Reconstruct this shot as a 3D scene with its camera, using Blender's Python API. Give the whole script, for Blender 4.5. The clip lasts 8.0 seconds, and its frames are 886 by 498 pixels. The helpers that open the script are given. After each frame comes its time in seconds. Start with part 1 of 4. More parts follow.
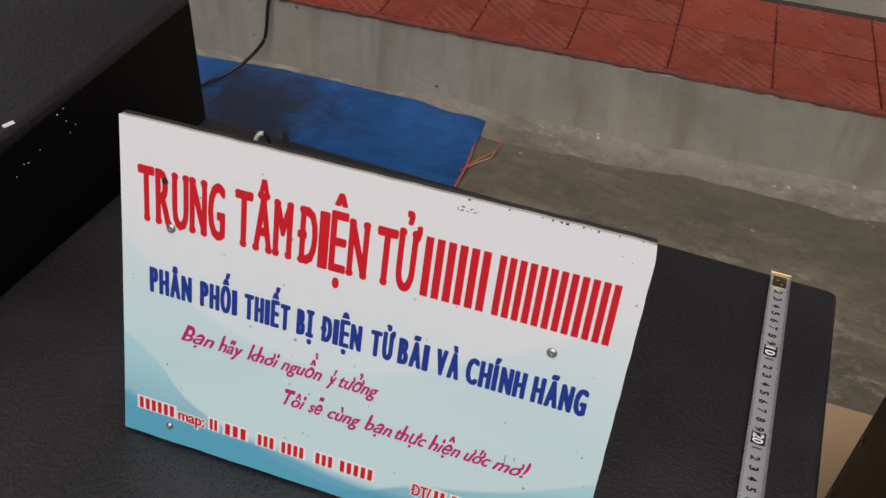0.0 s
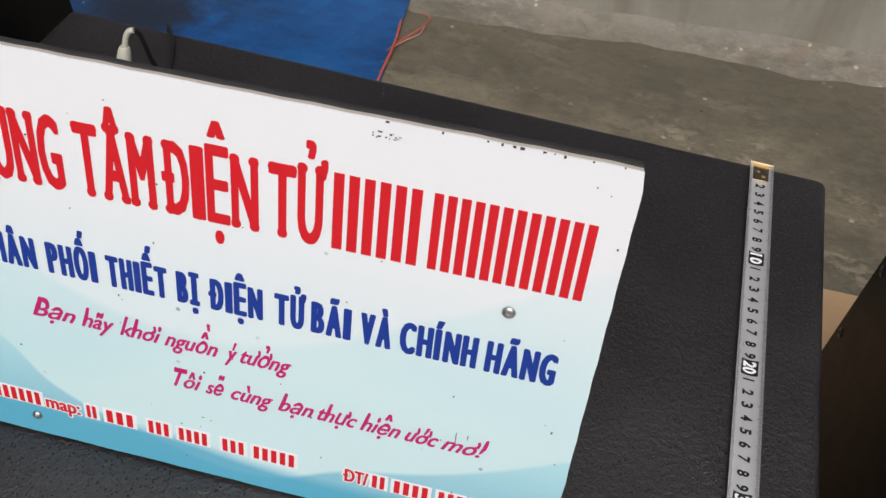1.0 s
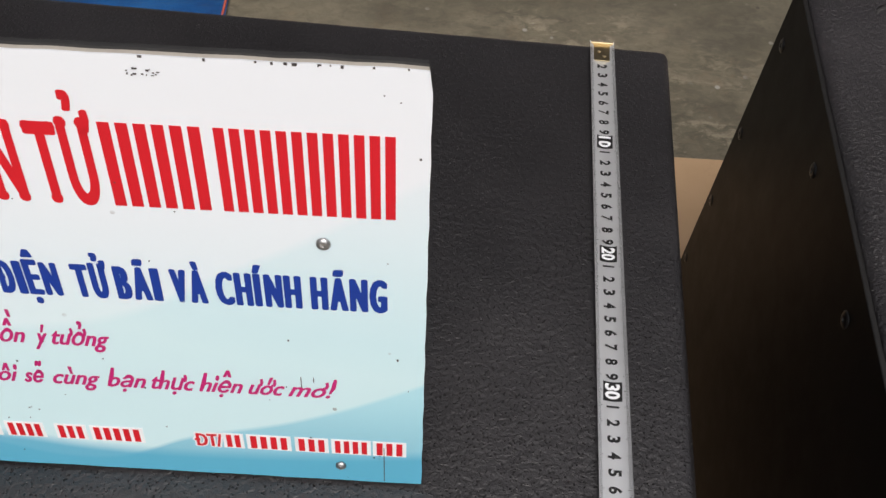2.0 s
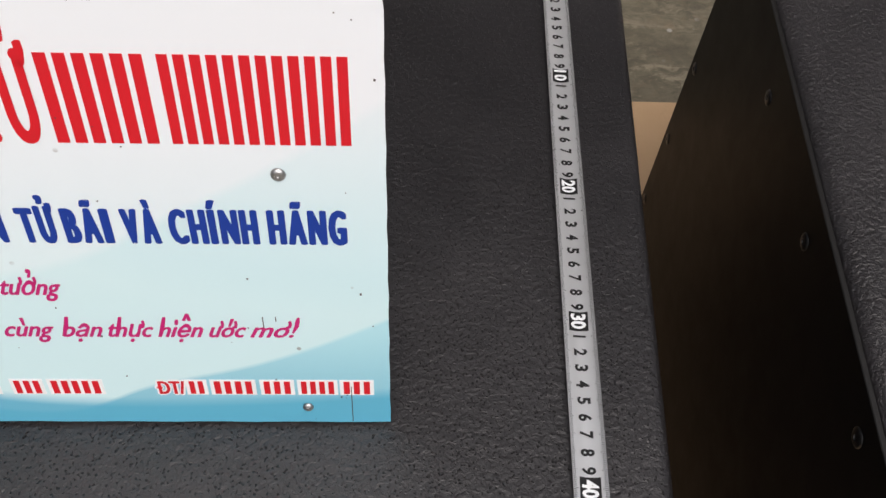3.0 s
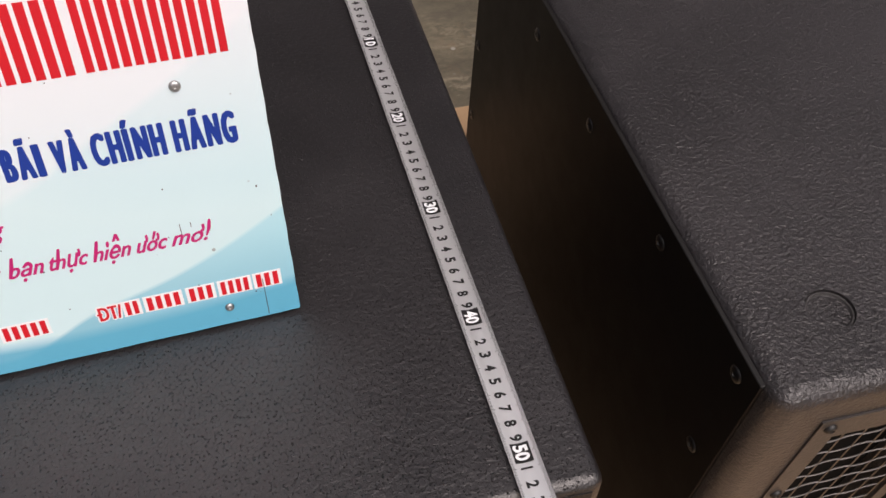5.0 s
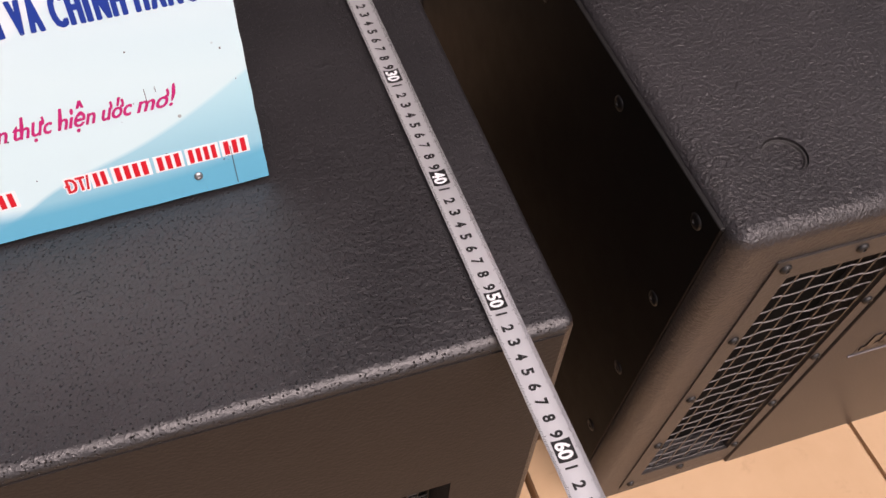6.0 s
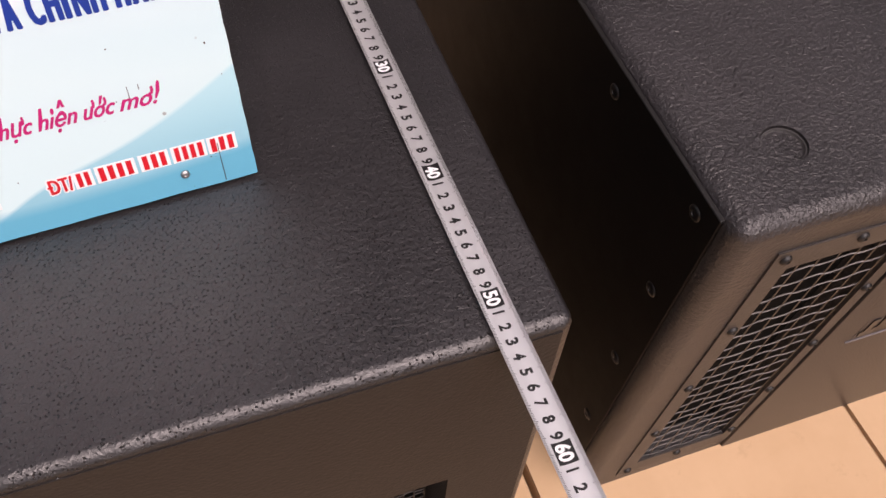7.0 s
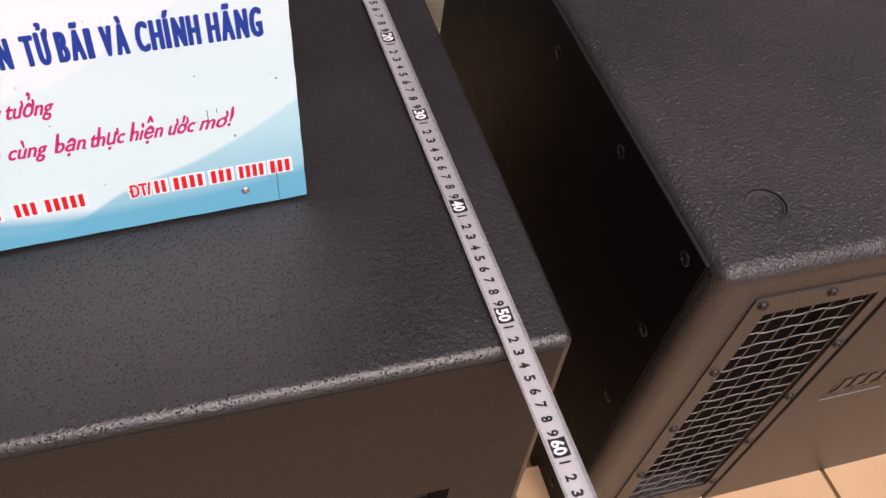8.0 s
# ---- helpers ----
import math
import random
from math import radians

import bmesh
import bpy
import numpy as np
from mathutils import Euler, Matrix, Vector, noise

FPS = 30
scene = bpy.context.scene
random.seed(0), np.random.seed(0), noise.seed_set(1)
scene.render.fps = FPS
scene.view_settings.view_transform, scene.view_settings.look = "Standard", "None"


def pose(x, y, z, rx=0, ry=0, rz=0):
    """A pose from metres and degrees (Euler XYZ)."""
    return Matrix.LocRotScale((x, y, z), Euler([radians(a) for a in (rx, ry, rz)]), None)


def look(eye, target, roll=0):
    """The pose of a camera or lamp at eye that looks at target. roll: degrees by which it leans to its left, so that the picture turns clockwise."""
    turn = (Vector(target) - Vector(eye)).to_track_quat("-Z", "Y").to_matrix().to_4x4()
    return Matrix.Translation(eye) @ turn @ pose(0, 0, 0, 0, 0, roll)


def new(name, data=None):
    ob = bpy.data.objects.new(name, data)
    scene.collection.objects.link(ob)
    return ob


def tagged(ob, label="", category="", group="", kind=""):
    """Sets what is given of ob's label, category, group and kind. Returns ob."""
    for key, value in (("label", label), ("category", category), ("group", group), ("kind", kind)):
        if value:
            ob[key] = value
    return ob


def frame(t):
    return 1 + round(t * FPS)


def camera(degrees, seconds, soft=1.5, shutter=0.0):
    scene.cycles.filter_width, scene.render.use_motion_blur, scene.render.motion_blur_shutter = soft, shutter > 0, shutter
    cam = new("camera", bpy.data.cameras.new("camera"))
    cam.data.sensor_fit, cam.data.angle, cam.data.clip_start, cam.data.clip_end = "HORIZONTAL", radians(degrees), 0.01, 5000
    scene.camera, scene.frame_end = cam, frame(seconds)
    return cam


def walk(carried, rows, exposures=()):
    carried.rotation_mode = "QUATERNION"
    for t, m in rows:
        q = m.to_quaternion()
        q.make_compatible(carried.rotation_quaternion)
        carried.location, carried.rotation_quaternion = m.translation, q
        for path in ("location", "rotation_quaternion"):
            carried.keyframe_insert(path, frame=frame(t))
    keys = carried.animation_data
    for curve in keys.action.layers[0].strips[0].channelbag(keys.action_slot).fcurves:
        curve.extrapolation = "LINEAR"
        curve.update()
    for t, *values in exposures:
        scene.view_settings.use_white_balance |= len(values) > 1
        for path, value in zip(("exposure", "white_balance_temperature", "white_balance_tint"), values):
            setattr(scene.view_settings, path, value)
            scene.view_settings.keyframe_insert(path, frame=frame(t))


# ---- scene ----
cam = camera(52.1, 8.0)
PATH = [
    (0, (-0.134, -0.698, 1.055), (-0.643, 0.736, -0.244), 3.7),
    (0.5, (-0.165, -0.623, 1.015), (-0.691, 0.689, -0.401), 1.7),
    (1, (-0.164, -0.584, 0.991), (-0.478, 0.711, -0.501), 4.1),
    (1.5, (-0.135, -0.554, 0.975), (-0.294, 0.68, -0.591), 4.5),
    (1.7, (-0.127, -0.553, 0.974), (-0.255, 0.665, -0.608), 3.3),
    (3, (-0.125, -0.563, 0.955), (-0.123, 0.58, -0.686), 3.1),
    (3.5, (-0.127, -0.558, 0.958), (-0.076, 0.56, -0.7), 4.2),
    (4, (-0.132, -0.567, 0.995), (0.013, 0.616, -0.611), 4.8),
    (4.5, (-0.116, -0.587, 0.997), (0.228, 0.663, -0.526), 4.6),
    (5, (-0.159, -0.721, 0.97), (0.21, 0.541, -0.538), 2.6),
    (5.2, (-0.172, -0.776, 0.966), (0.185, 0.457, -0.567), 2.0),
    (6.3, (-0.181, -0.743, 0.95), (0.286, 0.332, -0.671), 5.1),
    (6.5, (-0.178, -0.741, 0.951), (0.285, 0.326, -0.676), 4.9),
    (7, (-0.178, -0.735, 0.949), (0.277, 0.319, -0.689), 4.8),
    (7.5, (-0.193, -0.74, 0.962), (0.259, 0.339, -0.66), 5.1),
    (8, (-0.216, -0.801, 0.991), (0.269, 0.382, -0.547), 8.2),
]
EXPOSURES = [(0.0, -0.42, 6750, 16), (0.5, -0.2, 6700, 14), (1.0, -0.02, 6600, 13), (4.5, 0.03, 6850, 18), (6.5, 0.27, 7120, 31), (8.0, 0.25, 7080, 30)]
walk(cam, [(t, look(eye, target, roll)) for t, eye, target, roll in PATH], EXPOSURES)

# ---- light ----
world = bpy.data.worlds.new("overcast_sky")
scene.world = world
world.use_nodes = True
wn = world.node_tree
sky = wn.nodes.new("ShaderNodeTexSky")
sky.sky_type = "NISHITA"
sky.sun_disc = False
sky.sun_elevation = radians(58)
sky.sun_rotation = radians(163)
sky.air_density, sky.dust_density, sky.ozone_density = 1.0, 4.0, 1.0
haze = wn.nodes.new("ShaderNodeHueSaturation")
haze.inputs["Saturation"].default_value = 0.25
wn.links.new(sky.outputs[0], haze.inputs["Color"])
wn.links.new(haze.outputs[0], wn.nodes["Background"].inputs[0])
wn.nodes["Background"].inputs[1].default_value = 0.13
sun_data = bpy.data.lights.new("sun", "SUN")
sun_data.energy = 1.5
sun_data.angle = radians(50)
sun_data.color = (1.0, 0.96, 0.9)
sun = new("sun", sun_data)
sun.matrix_world = look((0.7, -2.3, 3.8), (0, 0, 0))


# ---- materials ----
class Mat:
    """A small wrapper that builds a node material."""

    def __init__(self, name, rough=0.5, metal=0.0):
        self.m = bpy.data.materials.new(name)
        self.m.use_nodes = True
        self.t = self.m.node_tree
        self.b = self.t.nodes["Principled BSDF"]
        self.b.inputs["Roughness"].default_value = rough
        self.b.inputs["Metallic"].default_value = metal
        self.co = self.t.nodes.new("ShaderNodeTexCoord").outputs["Object"]

    def node(self, kind, **inputs):
        n = self.t.nodes.new(kind)
        for k, v in inputs.items():
            self.put(n.inputs[k.replace("_", " ")], v)
        return n

    def put(self, socket, v):
        if isinstance(v, bpy.types.NodeSocket):
            self.t.links.new(v, socket)
        else:
            socket.default_value = v

    def noise(self, scale, detail=4.0, rough=0.55, stretch=None, warp=0.0):
        co = self.co
        if stretch:
            mp = self.node("ShaderNodeMapping", Vector=co)
            mp.inputs["Scale"].default_value = stretch
            co = mp.outputs[0]
        n = self.node("ShaderNodeTexNoise", Vector=co, Scale=scale, Detail=detail, Roughness=rough, Distortion=warp)
        return n.outputs["Fac"]

    def ramp(self, fac, *stops):
        n = self.node("ShaderNodeValToRGB", Fac=fac)
        e = n.color_ramp.elements
        while len(e) < len(stops):
            e.new(0.5)
        for el, (p, c) in zip(e, stops):
            el.position = p
            el.color = c if len(c) == 4 else (*c, 1)
        return n.outputs[0]

    def grey(self, fac, lo, hi):
        n = self.node("ShaderNodeMapRange", Value=fac)
        n.inputs["From Min"].default_value, n.inputs["From Max"].default_value = lo, hi
        return n.outputs[0]

    def mix(self, fac, a, b, mode="MIX"):
        n = self.t.nodes.new("ShaderNodeMix")
        n.data_type, n.blend_type = "RGBA", mode
        for k, v in ((0, fac), (6, a), (7, b)):
            if not isinstance(v, bpy.types.NodeSocket) and k != 0 and len(v) == 3:
                v = (*v, 1)
            self.put(n.inputs[k], v)
        return n.outputs[2]

    def math(self, op, a, b=0.0):
        n = self.t.nodes.new("ShaderNodeMath")
        n.operation = op
        self.put(n.inputs[0], a)
        self.put(n.inputs[1], b)
        return n.outputs[0]

    def bump(self, height, distance, strength=1.0):
        n = self.node("ShaderNodeBump", Height=height, Distance=distance, Strength=strength)
        prior = self.b.inputs["Normal"]
        if prior.is_linked:
            self.t.links.new(prior.links[0].from_socket, n.inputs["Normal"])
        self.t.links.new(n.outputs[0], prior)

    def set(self, **inputs):
        for k, v in inputs.items():
            if not isinstance(v, bpy.types.NodeSocket) and isinstance(v, tuple) and len(v) == 3:
                v = (*v, 1)
            self.put(self.b.inputs[k.replace("_", " ")], v)
        return self


def black_texture_paint(name, pit=450.0, depth=0.0013, tone=(0.0085, 0.0073, 0.008), sheen=1.0, rough_weave=0.38):
    """Sprayed cabinet paint: an orange-peel skin broken by small sharp pits."""
    m = Mat(name, 0.4)
    warped = m.node("ShaderNodeVectorMath", Vector=m.co)
    warped.operation = "ADD"
    wob = m.node("ShaderNodeTexNoise", Vector=m.co, Scale=pit * 0.5, Detail=2.0)
    shift = m.node("ShaderNodeVectorMath", Vector=wob.outputs["Color"])
    shift.operation = "SCALE"
    shift.inputs["Scale"].default_value = 1.2 / pit
    m.t.links.new(shift.outputs[0], warped.inputs[1])
    cells = m.node("ShaderNodeTexVoronoi", Vector=warped.outputs[0], Scale=pit, Randomness=1.0)
    pits = m.grey(cells.outputs["Distance"], 0.04, 0.3)
    some = m.node("ShaderNodeSeparateColor", Color=cells.outputs["Color"])
    keep = m.grey(some.outputs[0], 0.1, 0.4)
    hole = m.math("MULTIPLY", m.math("SUBTRACT", 1.0, pits), keep)
    veins = m.noise(pit * 0.62, 3, 0.6, warp=0.4)
    height = m.math("SUBTRACT", m.math("MULTIPLY", veins, rough_weave * 1.6), m.math("MULTIPLY", hole, 1.1))
    m.bump(height, depth, 1.0)
    m.bump(m.noise(6.0, 3), 0.004, 0.25)
    wear = m.noise(9.0, 6, 0.6)
    dust = m.grey(m.noise(70.0, 6, 0.7), 0.52, 0.8)
    lighter = tuple(c * 1.8 + 0.003 for c in tone)
    col = m.mix(m.grey(wear, 0.35, 0.75), tone, lighter)
    col = m.mix(m.math("MULTIPLY", dust, 0.2), col, (0.045, 0.042, 0.04))
    speck = m.node("ShaderNodeTexVoronoi", Vector=m.co, Scale=45.0)
    dot = m.math("MULTIPLY", m.grey(speck.outputs["Distance"], 0.05, 0.025), m.grey(m.noise(11, 3), 0.56, 0.62))
    col = m.mix(m.math("MULTIPLY", dot, 0.6), col, (0.22, 0.21, 0.2))
    m.set(Base_Color=col, Roughness=m.math("ADD", m.math("MULTIPLY", wear, 0.2), 0.3))
    m.b.inputs["Specular IOR Level"].default_value = sheen
    return m.m


paint_a = black_texture_paint("black_textured_paint")
paint_b = black_texture_paint("black_leathered_paint", 560.0, 0.0014, (0.0125, 0.0105, 0.0115), 1.0, 0.7)


def smooth_black():
    m = Mat("smooth_black_panel", 0.35)
    n = m.noise(30, 6, 0.65)
    m.set(Base_Color=m.mix(n, (0.0025, 0.0025, 0.0025), (0.006, 0.0053, 0.005)), Roughness=m.math("ADD", m.math("MULTIPLY", n, 0.2), 0.38))
    m.b.inputs["Specular IOR Level"].default_value = 0.12
    m.bump(m.noise(500, 2), 0.0001, 0.4)
    return m.m


panel_black = smooth_black()


def metal(name, tone, rough, scale=200.0):
    m = Mat(name, rough, 1.0)
    n = m.noise(scale, 5, 0.6)
    m.set(Base_Color=m.mix(n, tuple(c * 0.75 for c in tone), tone), Roughness=m.math("ADD", m.math("MULTIPLY", n, 0.2), rough - 0.1))
    return m.m


steel = metal("steel", (0.62, 0.62, 0.62), 0.35)
wire_metal = metal("grille_wire", (0.24, 0.225, 0.215), 0.5)
dark_wire = metal("dark_grille_wire", (0.08, 0.075, 0.07), 0.5)
brass = metal("brass_hook", (0.55, 0.45, 0.28), 0.35)


def coated(name, tone, rough, vary=0.25, scale=40.0, bump=0.0002, sheen=0.5):
    m = Mat(name, rough)
    m.b.inputs["Specular IOR Level"].default_value = sheen
    n = m.noise(scale, 5, 0.6)
    m.set(Base_Color=m.mix(n, tuple(c * (1 - vary) for c in tone), tuple(min(1, c * (1 + vary)) for c in tone)))
    m.bump(m.noise(scale * 6, 3), bump, 0.6)
    return m.m


flange_paint = coated("grey_flange_paint", (0.04, 0.035, 0.032), 0.45, 0.3, 70, 0.0007)
front_paint = coated("matt_black_front_paint", (0.035, 0.03, 0.028), 0.4, 0.35, 70, 0.0009)
screw_gloss = coated("glossy_black_screw", (0.006, 0.0055, 0.0055), 0.32)
disc_grey = coated("dusty_grey_disc", (0.05, 0.048, 0.047), 0.4, 0.6, 160, 0.0006)
screw_black = coated("black_screw", (0.012, 0.0115, 0.011), 0.45)
# Near-black: the shade of the cabinet hollows is put into the colour
void_black = coated("void_shade_black", (0.004, 0.004, 0.004), 0.9, sheen=0.1)
matt_front = coated("low_sheen_dark_front", (0.016, 0.0135, 0.0125), 0.55, 0.4, 60, 0.0008, 0.3)
cable_black = coated("black_cable_rubber", (0.012, 0.012, 0.012), 0.45)
cable_white = coated("dirty_white_plastic", (0.55, 0.54, 0.45), 0.45, 0.15)
red_ink = coated("red_print", (0.66, 0.01, 0.02), 0.3, 0.06)
blue_ink = coated("blue_print", (0.006, 0.04, 0.3), 0.3, 0.06)
pink_ink = coated("magenta_print", (0.55, 0.012, 0.16), 0.3, 0.06)
white_ink = coated("white_print", (0.85, 0.87, 0.88), 0.3, 0.02)
tape_ink = coated("black_print", (0.012, 0.012, 0.012), 0.4)
logo_dark = coated("dark_logo_plate", (0.01, 0.01, 0.012), 0.3)
logo_light = coated("silver_logo_line", (0.16, 0.155, 0.17), 0.35)
scratch_mat = coated("pale_scratch", (0.09, 0.085, 0.088), 0.6)
scuff_ink = coated("dark_scuff", (0.07, 0.06, 0.06), 0.6)
board_edge = coated("board_core", (0.5, 0.46, 0.4), 0.7)
board_back = coated("dark_board_back", (0.03, 0.03, 0.03), 0.7)


def sign_print():
    """White at the top, pale cyan waves, deeper blue waves along the foot."""
    m = Mat("printed_sign_face", 0.25)
    sep = m.node("ShaderNodeSeparateXYZ", Vector=m.co)
    u, v = sep.outputs[0], sep.outputs[2]

    def curve(*points):
        n = m.node("ShaderNodeFloatCurve", Value=m.math("DIVIDE", u, 0.332))
        c = n.mapping.curves[0]
        for p in points[1:-1]:
            c.points.new(*p)
        c.points[0].location, c.points[-1].location = points[0], points[-1]
        n.mapping.update()
        return m.math("MULTIPLY", n.outputs[0], 0.25)

    def under(limit, soft):
        return m.grey(m.math("SUBTRACT", limit, v), -soft, soft)

    base = m.mix(m.grey(v, 0.05, 0.2), (0.66, 0.84, 0.88), (0.83, 0.865, 0.9))
    pale = curve((0, 0.66), (0.25, 0.44), (0.5, 0.42), (0.75, 0.57), (1, 0.78))
    col = m.mix(m.math("MULTIPLY", under(pale, 0.003), m.grey(v, 0.22, 0.06)), base, (0.56, 0.8, 0.84))
    pale2 = curve((0, 0.2), (0.3, 0.3), (0.5, 0.5), (0.7, 0.42), (1, 0.36))
    col = m.mix(m.math("MULTIPLY", under(pale2, 0.012), 0.4), col, (0.7, 0.87, 0.88))
    mid = curve((0, 0.34), (0.07, 0.28), (0.15, 0.17), (0.28, 0.1), (0.5, 0.04), (0.65, 0.12), (0.82, 0.19), (1, 0.31))
    col = m.mix(m.math("MULTIPLY", under(mid, 0.0015), 0.85), col, m.mix(m.grey(v, 0.0, 0.07), (0.1, 0.42, 0.58), (0.4, 0.72, 0.8)))
    low = curve((0, 0.14), (0.15, 0.1), (0.35, 0.1), (0.5, 0.075), (0.7, 0.07), (1, 0.1))
    col = m.mix(m.math("MULTIPLY", under(low, 0.004), 0.9), col, (0.09, 0.42, 0.6))
    specks = m.node("ShaderNodeTexVoronoi", Vector=m.co, Scale=55.0)
    dirt = m.math("MULTIPLY", m.grey(specks.outputs["Distance"], 0.075, 0.05), m.grey(m.noise(23, 3), 0.52, 0.6))
    col = m.mix(m.math("MULTIPLY", dirt, 0.7), col, (0.2, 0.17, 0.15))
    col = m.mix(m.math("MULTIPLY", m.grey(m.noise(14, 6, 0.65), 0.6, 0.85), 0.03), col, (0.6, 0.6, 0.57))
    m.set(Base_Color=col, Roughness=m.math("ADD", m.math("MULTIPLY", m.noise(40, 4), 0.08), 0.28))
    m.bump(m.noise(9, 2), 0.0006, 0.2)
    return m.m


sign_face_mat = sign_print()


def concrete(name, dark, mid, light, streak=None, patchy=False):
    m = Mat(name, 0.7)
    broad = m.noise(3.2, 8, 0.62, (1.0, 1.3, 1.0), 0.4)
    patch = m.noise(8.5, 9, 0.7, (1.0, 2.4, 1.0), 0.5)
    grain = m.noise(220, 4, 0.7)
    mottle = m.noise(38, 7, 0.72, (1.0, 1.5, 1.0), 0.6)
    col = m.ramp(broad, (0.32, dark), (0.5, mid), (0.7, tuple(0.5 * (p + q) for p, q in zip(mid, light))))
    if patchy:
        col = m.mix(m.math("MULTIPLY", m.grey(mottle, 0.42, 0.66), 0.55), col, tuple(0.6 * p + 0.4 * q for p, q in zip(mid, light)))
        col = m.mix(m.math("MULTIPLY", m.grey(mottle, 0.5, 0.3), 0.5), col, dark)
        worn = m.math("MULTIPLY", m.grey(m.math("ADD", m.math("MULTIPLY", patch, 0.7), m.math("MULTIPLY", mottle, 0.3)), 0.515, 0.575), m.grey(m.noise(2.6, 5), 0.4, 0.54))
        col = m.mix(m.math("MULTIPLY", worn, 0.75), col, light)
        rust = m.math("MULTIPLY", m.grey(m.noise(13, 6, 0.7), 0.55, 0.68), 0.35)
        col = m.mix(rust, col, (0.24, 0.165, 0.1))
        damp = m.math("MULTIPLY", m.grey(m.noise(4.4, 7, 0.68, (1.0, 2.0, 1.0), 0.3), 0.5, 0.62), 0.55)
        col = m.mix(damp, col, (0.08, 0.072, 0.055))
        # Darker towards the step, with a ragged border
        across = m.node("ShaderNodeSeparateXYZ", Vector=m.co).outputs[1]
        step_dark = m.math("MULTIPLY", m.grey(m.math("ADD", across, m.math("MULTIPLY", m.noise(5.0, 7, 0.7, warp=0.5), 0.5)), 0.86, 0.98), 0.6)
        col = m.mix(step_dark, col, (0.072, 0.065, 0.048))
        drip = m.node("ShaderNodeTexVoronoi", Vector=m.co, Scale=31.0)
        fleck = m.math("MULTIPLY", m.grey(drip.outputs["Distance"], 0.16, 0.1), m.grey(m.noise(6, 3), 0.53, 0.6))
        col = m.mix(m.math("MULTIPLY", fleck, 0.75), col, (0.46, 0.45, 0.41))
    if streak:
        col = m.mix(m.math("MULTIPLY", m.grey(m.noise(11, 5, 0.6, (1, 1, 0.1)), 0.5, 0.7), 0.6), col, streak)
        col = m.mix(m.math("MULTIPLY", m.grey(mottle, 0.45, 0.65), 0.35), col, dark)
        col = m.mix(m.math("MULTIPLY", m.grey(m.noise(7, 4, 0.6, (1, 1, 0.18)), 0.52, 0.7), 0.5), col, light)
    col = m.mix(m.math("MULTIPLY", m.grey(grain, 0.35, 0.7), 0.2), col, dark)
    pock = m.node("ShaderNodeTexVoronoi", Vector=m.co, Scale=17.0)
    spot = m.math("MULTIPLY", m.grey(pock.outputs["Distance"], 0.075, 0.05), m.grey(m.noise(5, 3), 0.5, 0.58))
    col = m.mix(m.math("MULTIPLY", spot, 0.85), col, (0.035, 0.03, 0.025))
    m.set(Base_Color=col, Roughness=m.grey(patch, -0.4, 1.1))
    m.bump(m.math("ADD", m.math("MULTIPLY", patch, 1.0), m.math("MULTIPLY", grain, 0.25)), 0.003, 0.5)
    return m.m


floor_mat = concrete("stained_concrete", (0.085, 0.075, 0.052), (0.165, 0.146, 0.102), (0.36, 0.315, 0.225), patchy=True)
riser_mat = concrete("cement_render", (0.25, 0.237, 0.198), (0.335, 0.32, 0.27), (0.45, 0.43, 0.37), (0.17, 0.14, 0.092))
fillet_mat = concrete("mortar_fillet", (0.11, 0.1, 0.08), (0.19, 0.172, 0.138), (0.3, 0.275, 0.22), patchy=True)
# Dark tone for the unseen slab and walls that keep sky light off
blocker_mat = concrete("dark_sky_blocker", (0.05, 0.047, 0.045), (0.07, 0.066, 0.063), (0.09, 0.085, 0.08))
# Dark cool tone, picked for what the cabinet tops reflect
wall_mat = concrete("painted_wall", (0.15, 0.15, 0.165), (0.19, 0.19, 0.21), (0.23, 0.23, 0.255))


def tile_clay():
    m = Mat("red_clay_tile", 0.55)
    rnd = m.node("ShaderNodeObjectInfo").outputs["Random"]
    n = m.noise(18, 6, 0.65)
    col = m.ramp(n, (0.3, (0.13, 0.022, 0.012)), (0.55, (0.235, 0.042, 0.022)), (0.8, (0.33, 0.075, 0.043)))
    col = m.mix(m.math("MULTIPLY", rnd, 0.5), col, (0.3, 0.042, 0.022))
    col = m.mix(m.math("MULTIPLY", m.grey(m.noise(70, 5, 0.7), 0.58, 0.75), 0.35), col, (0.4, 0.3, 0.24))
    m.set(Base_Color=col)
    m.bump(m.noise(160, 4), 0.0006, 0.6)
    return m.m


tile_mat = tile_clay()
joint_mat = coated("dirty_tile_joint", (0.035, 0.026, 0.022), 0.9, 0.5, 60, 0.001)
tile_rim = coated("worn_red_tile_edge", (0.17, 0.04, 0.026), 0.75, 0.5, 40, 0.002)
groove_mat = coated("dusty_tile_groove", (0.24, 0.085, 0.06), 0.85, 0.35, 60, 0.0005)


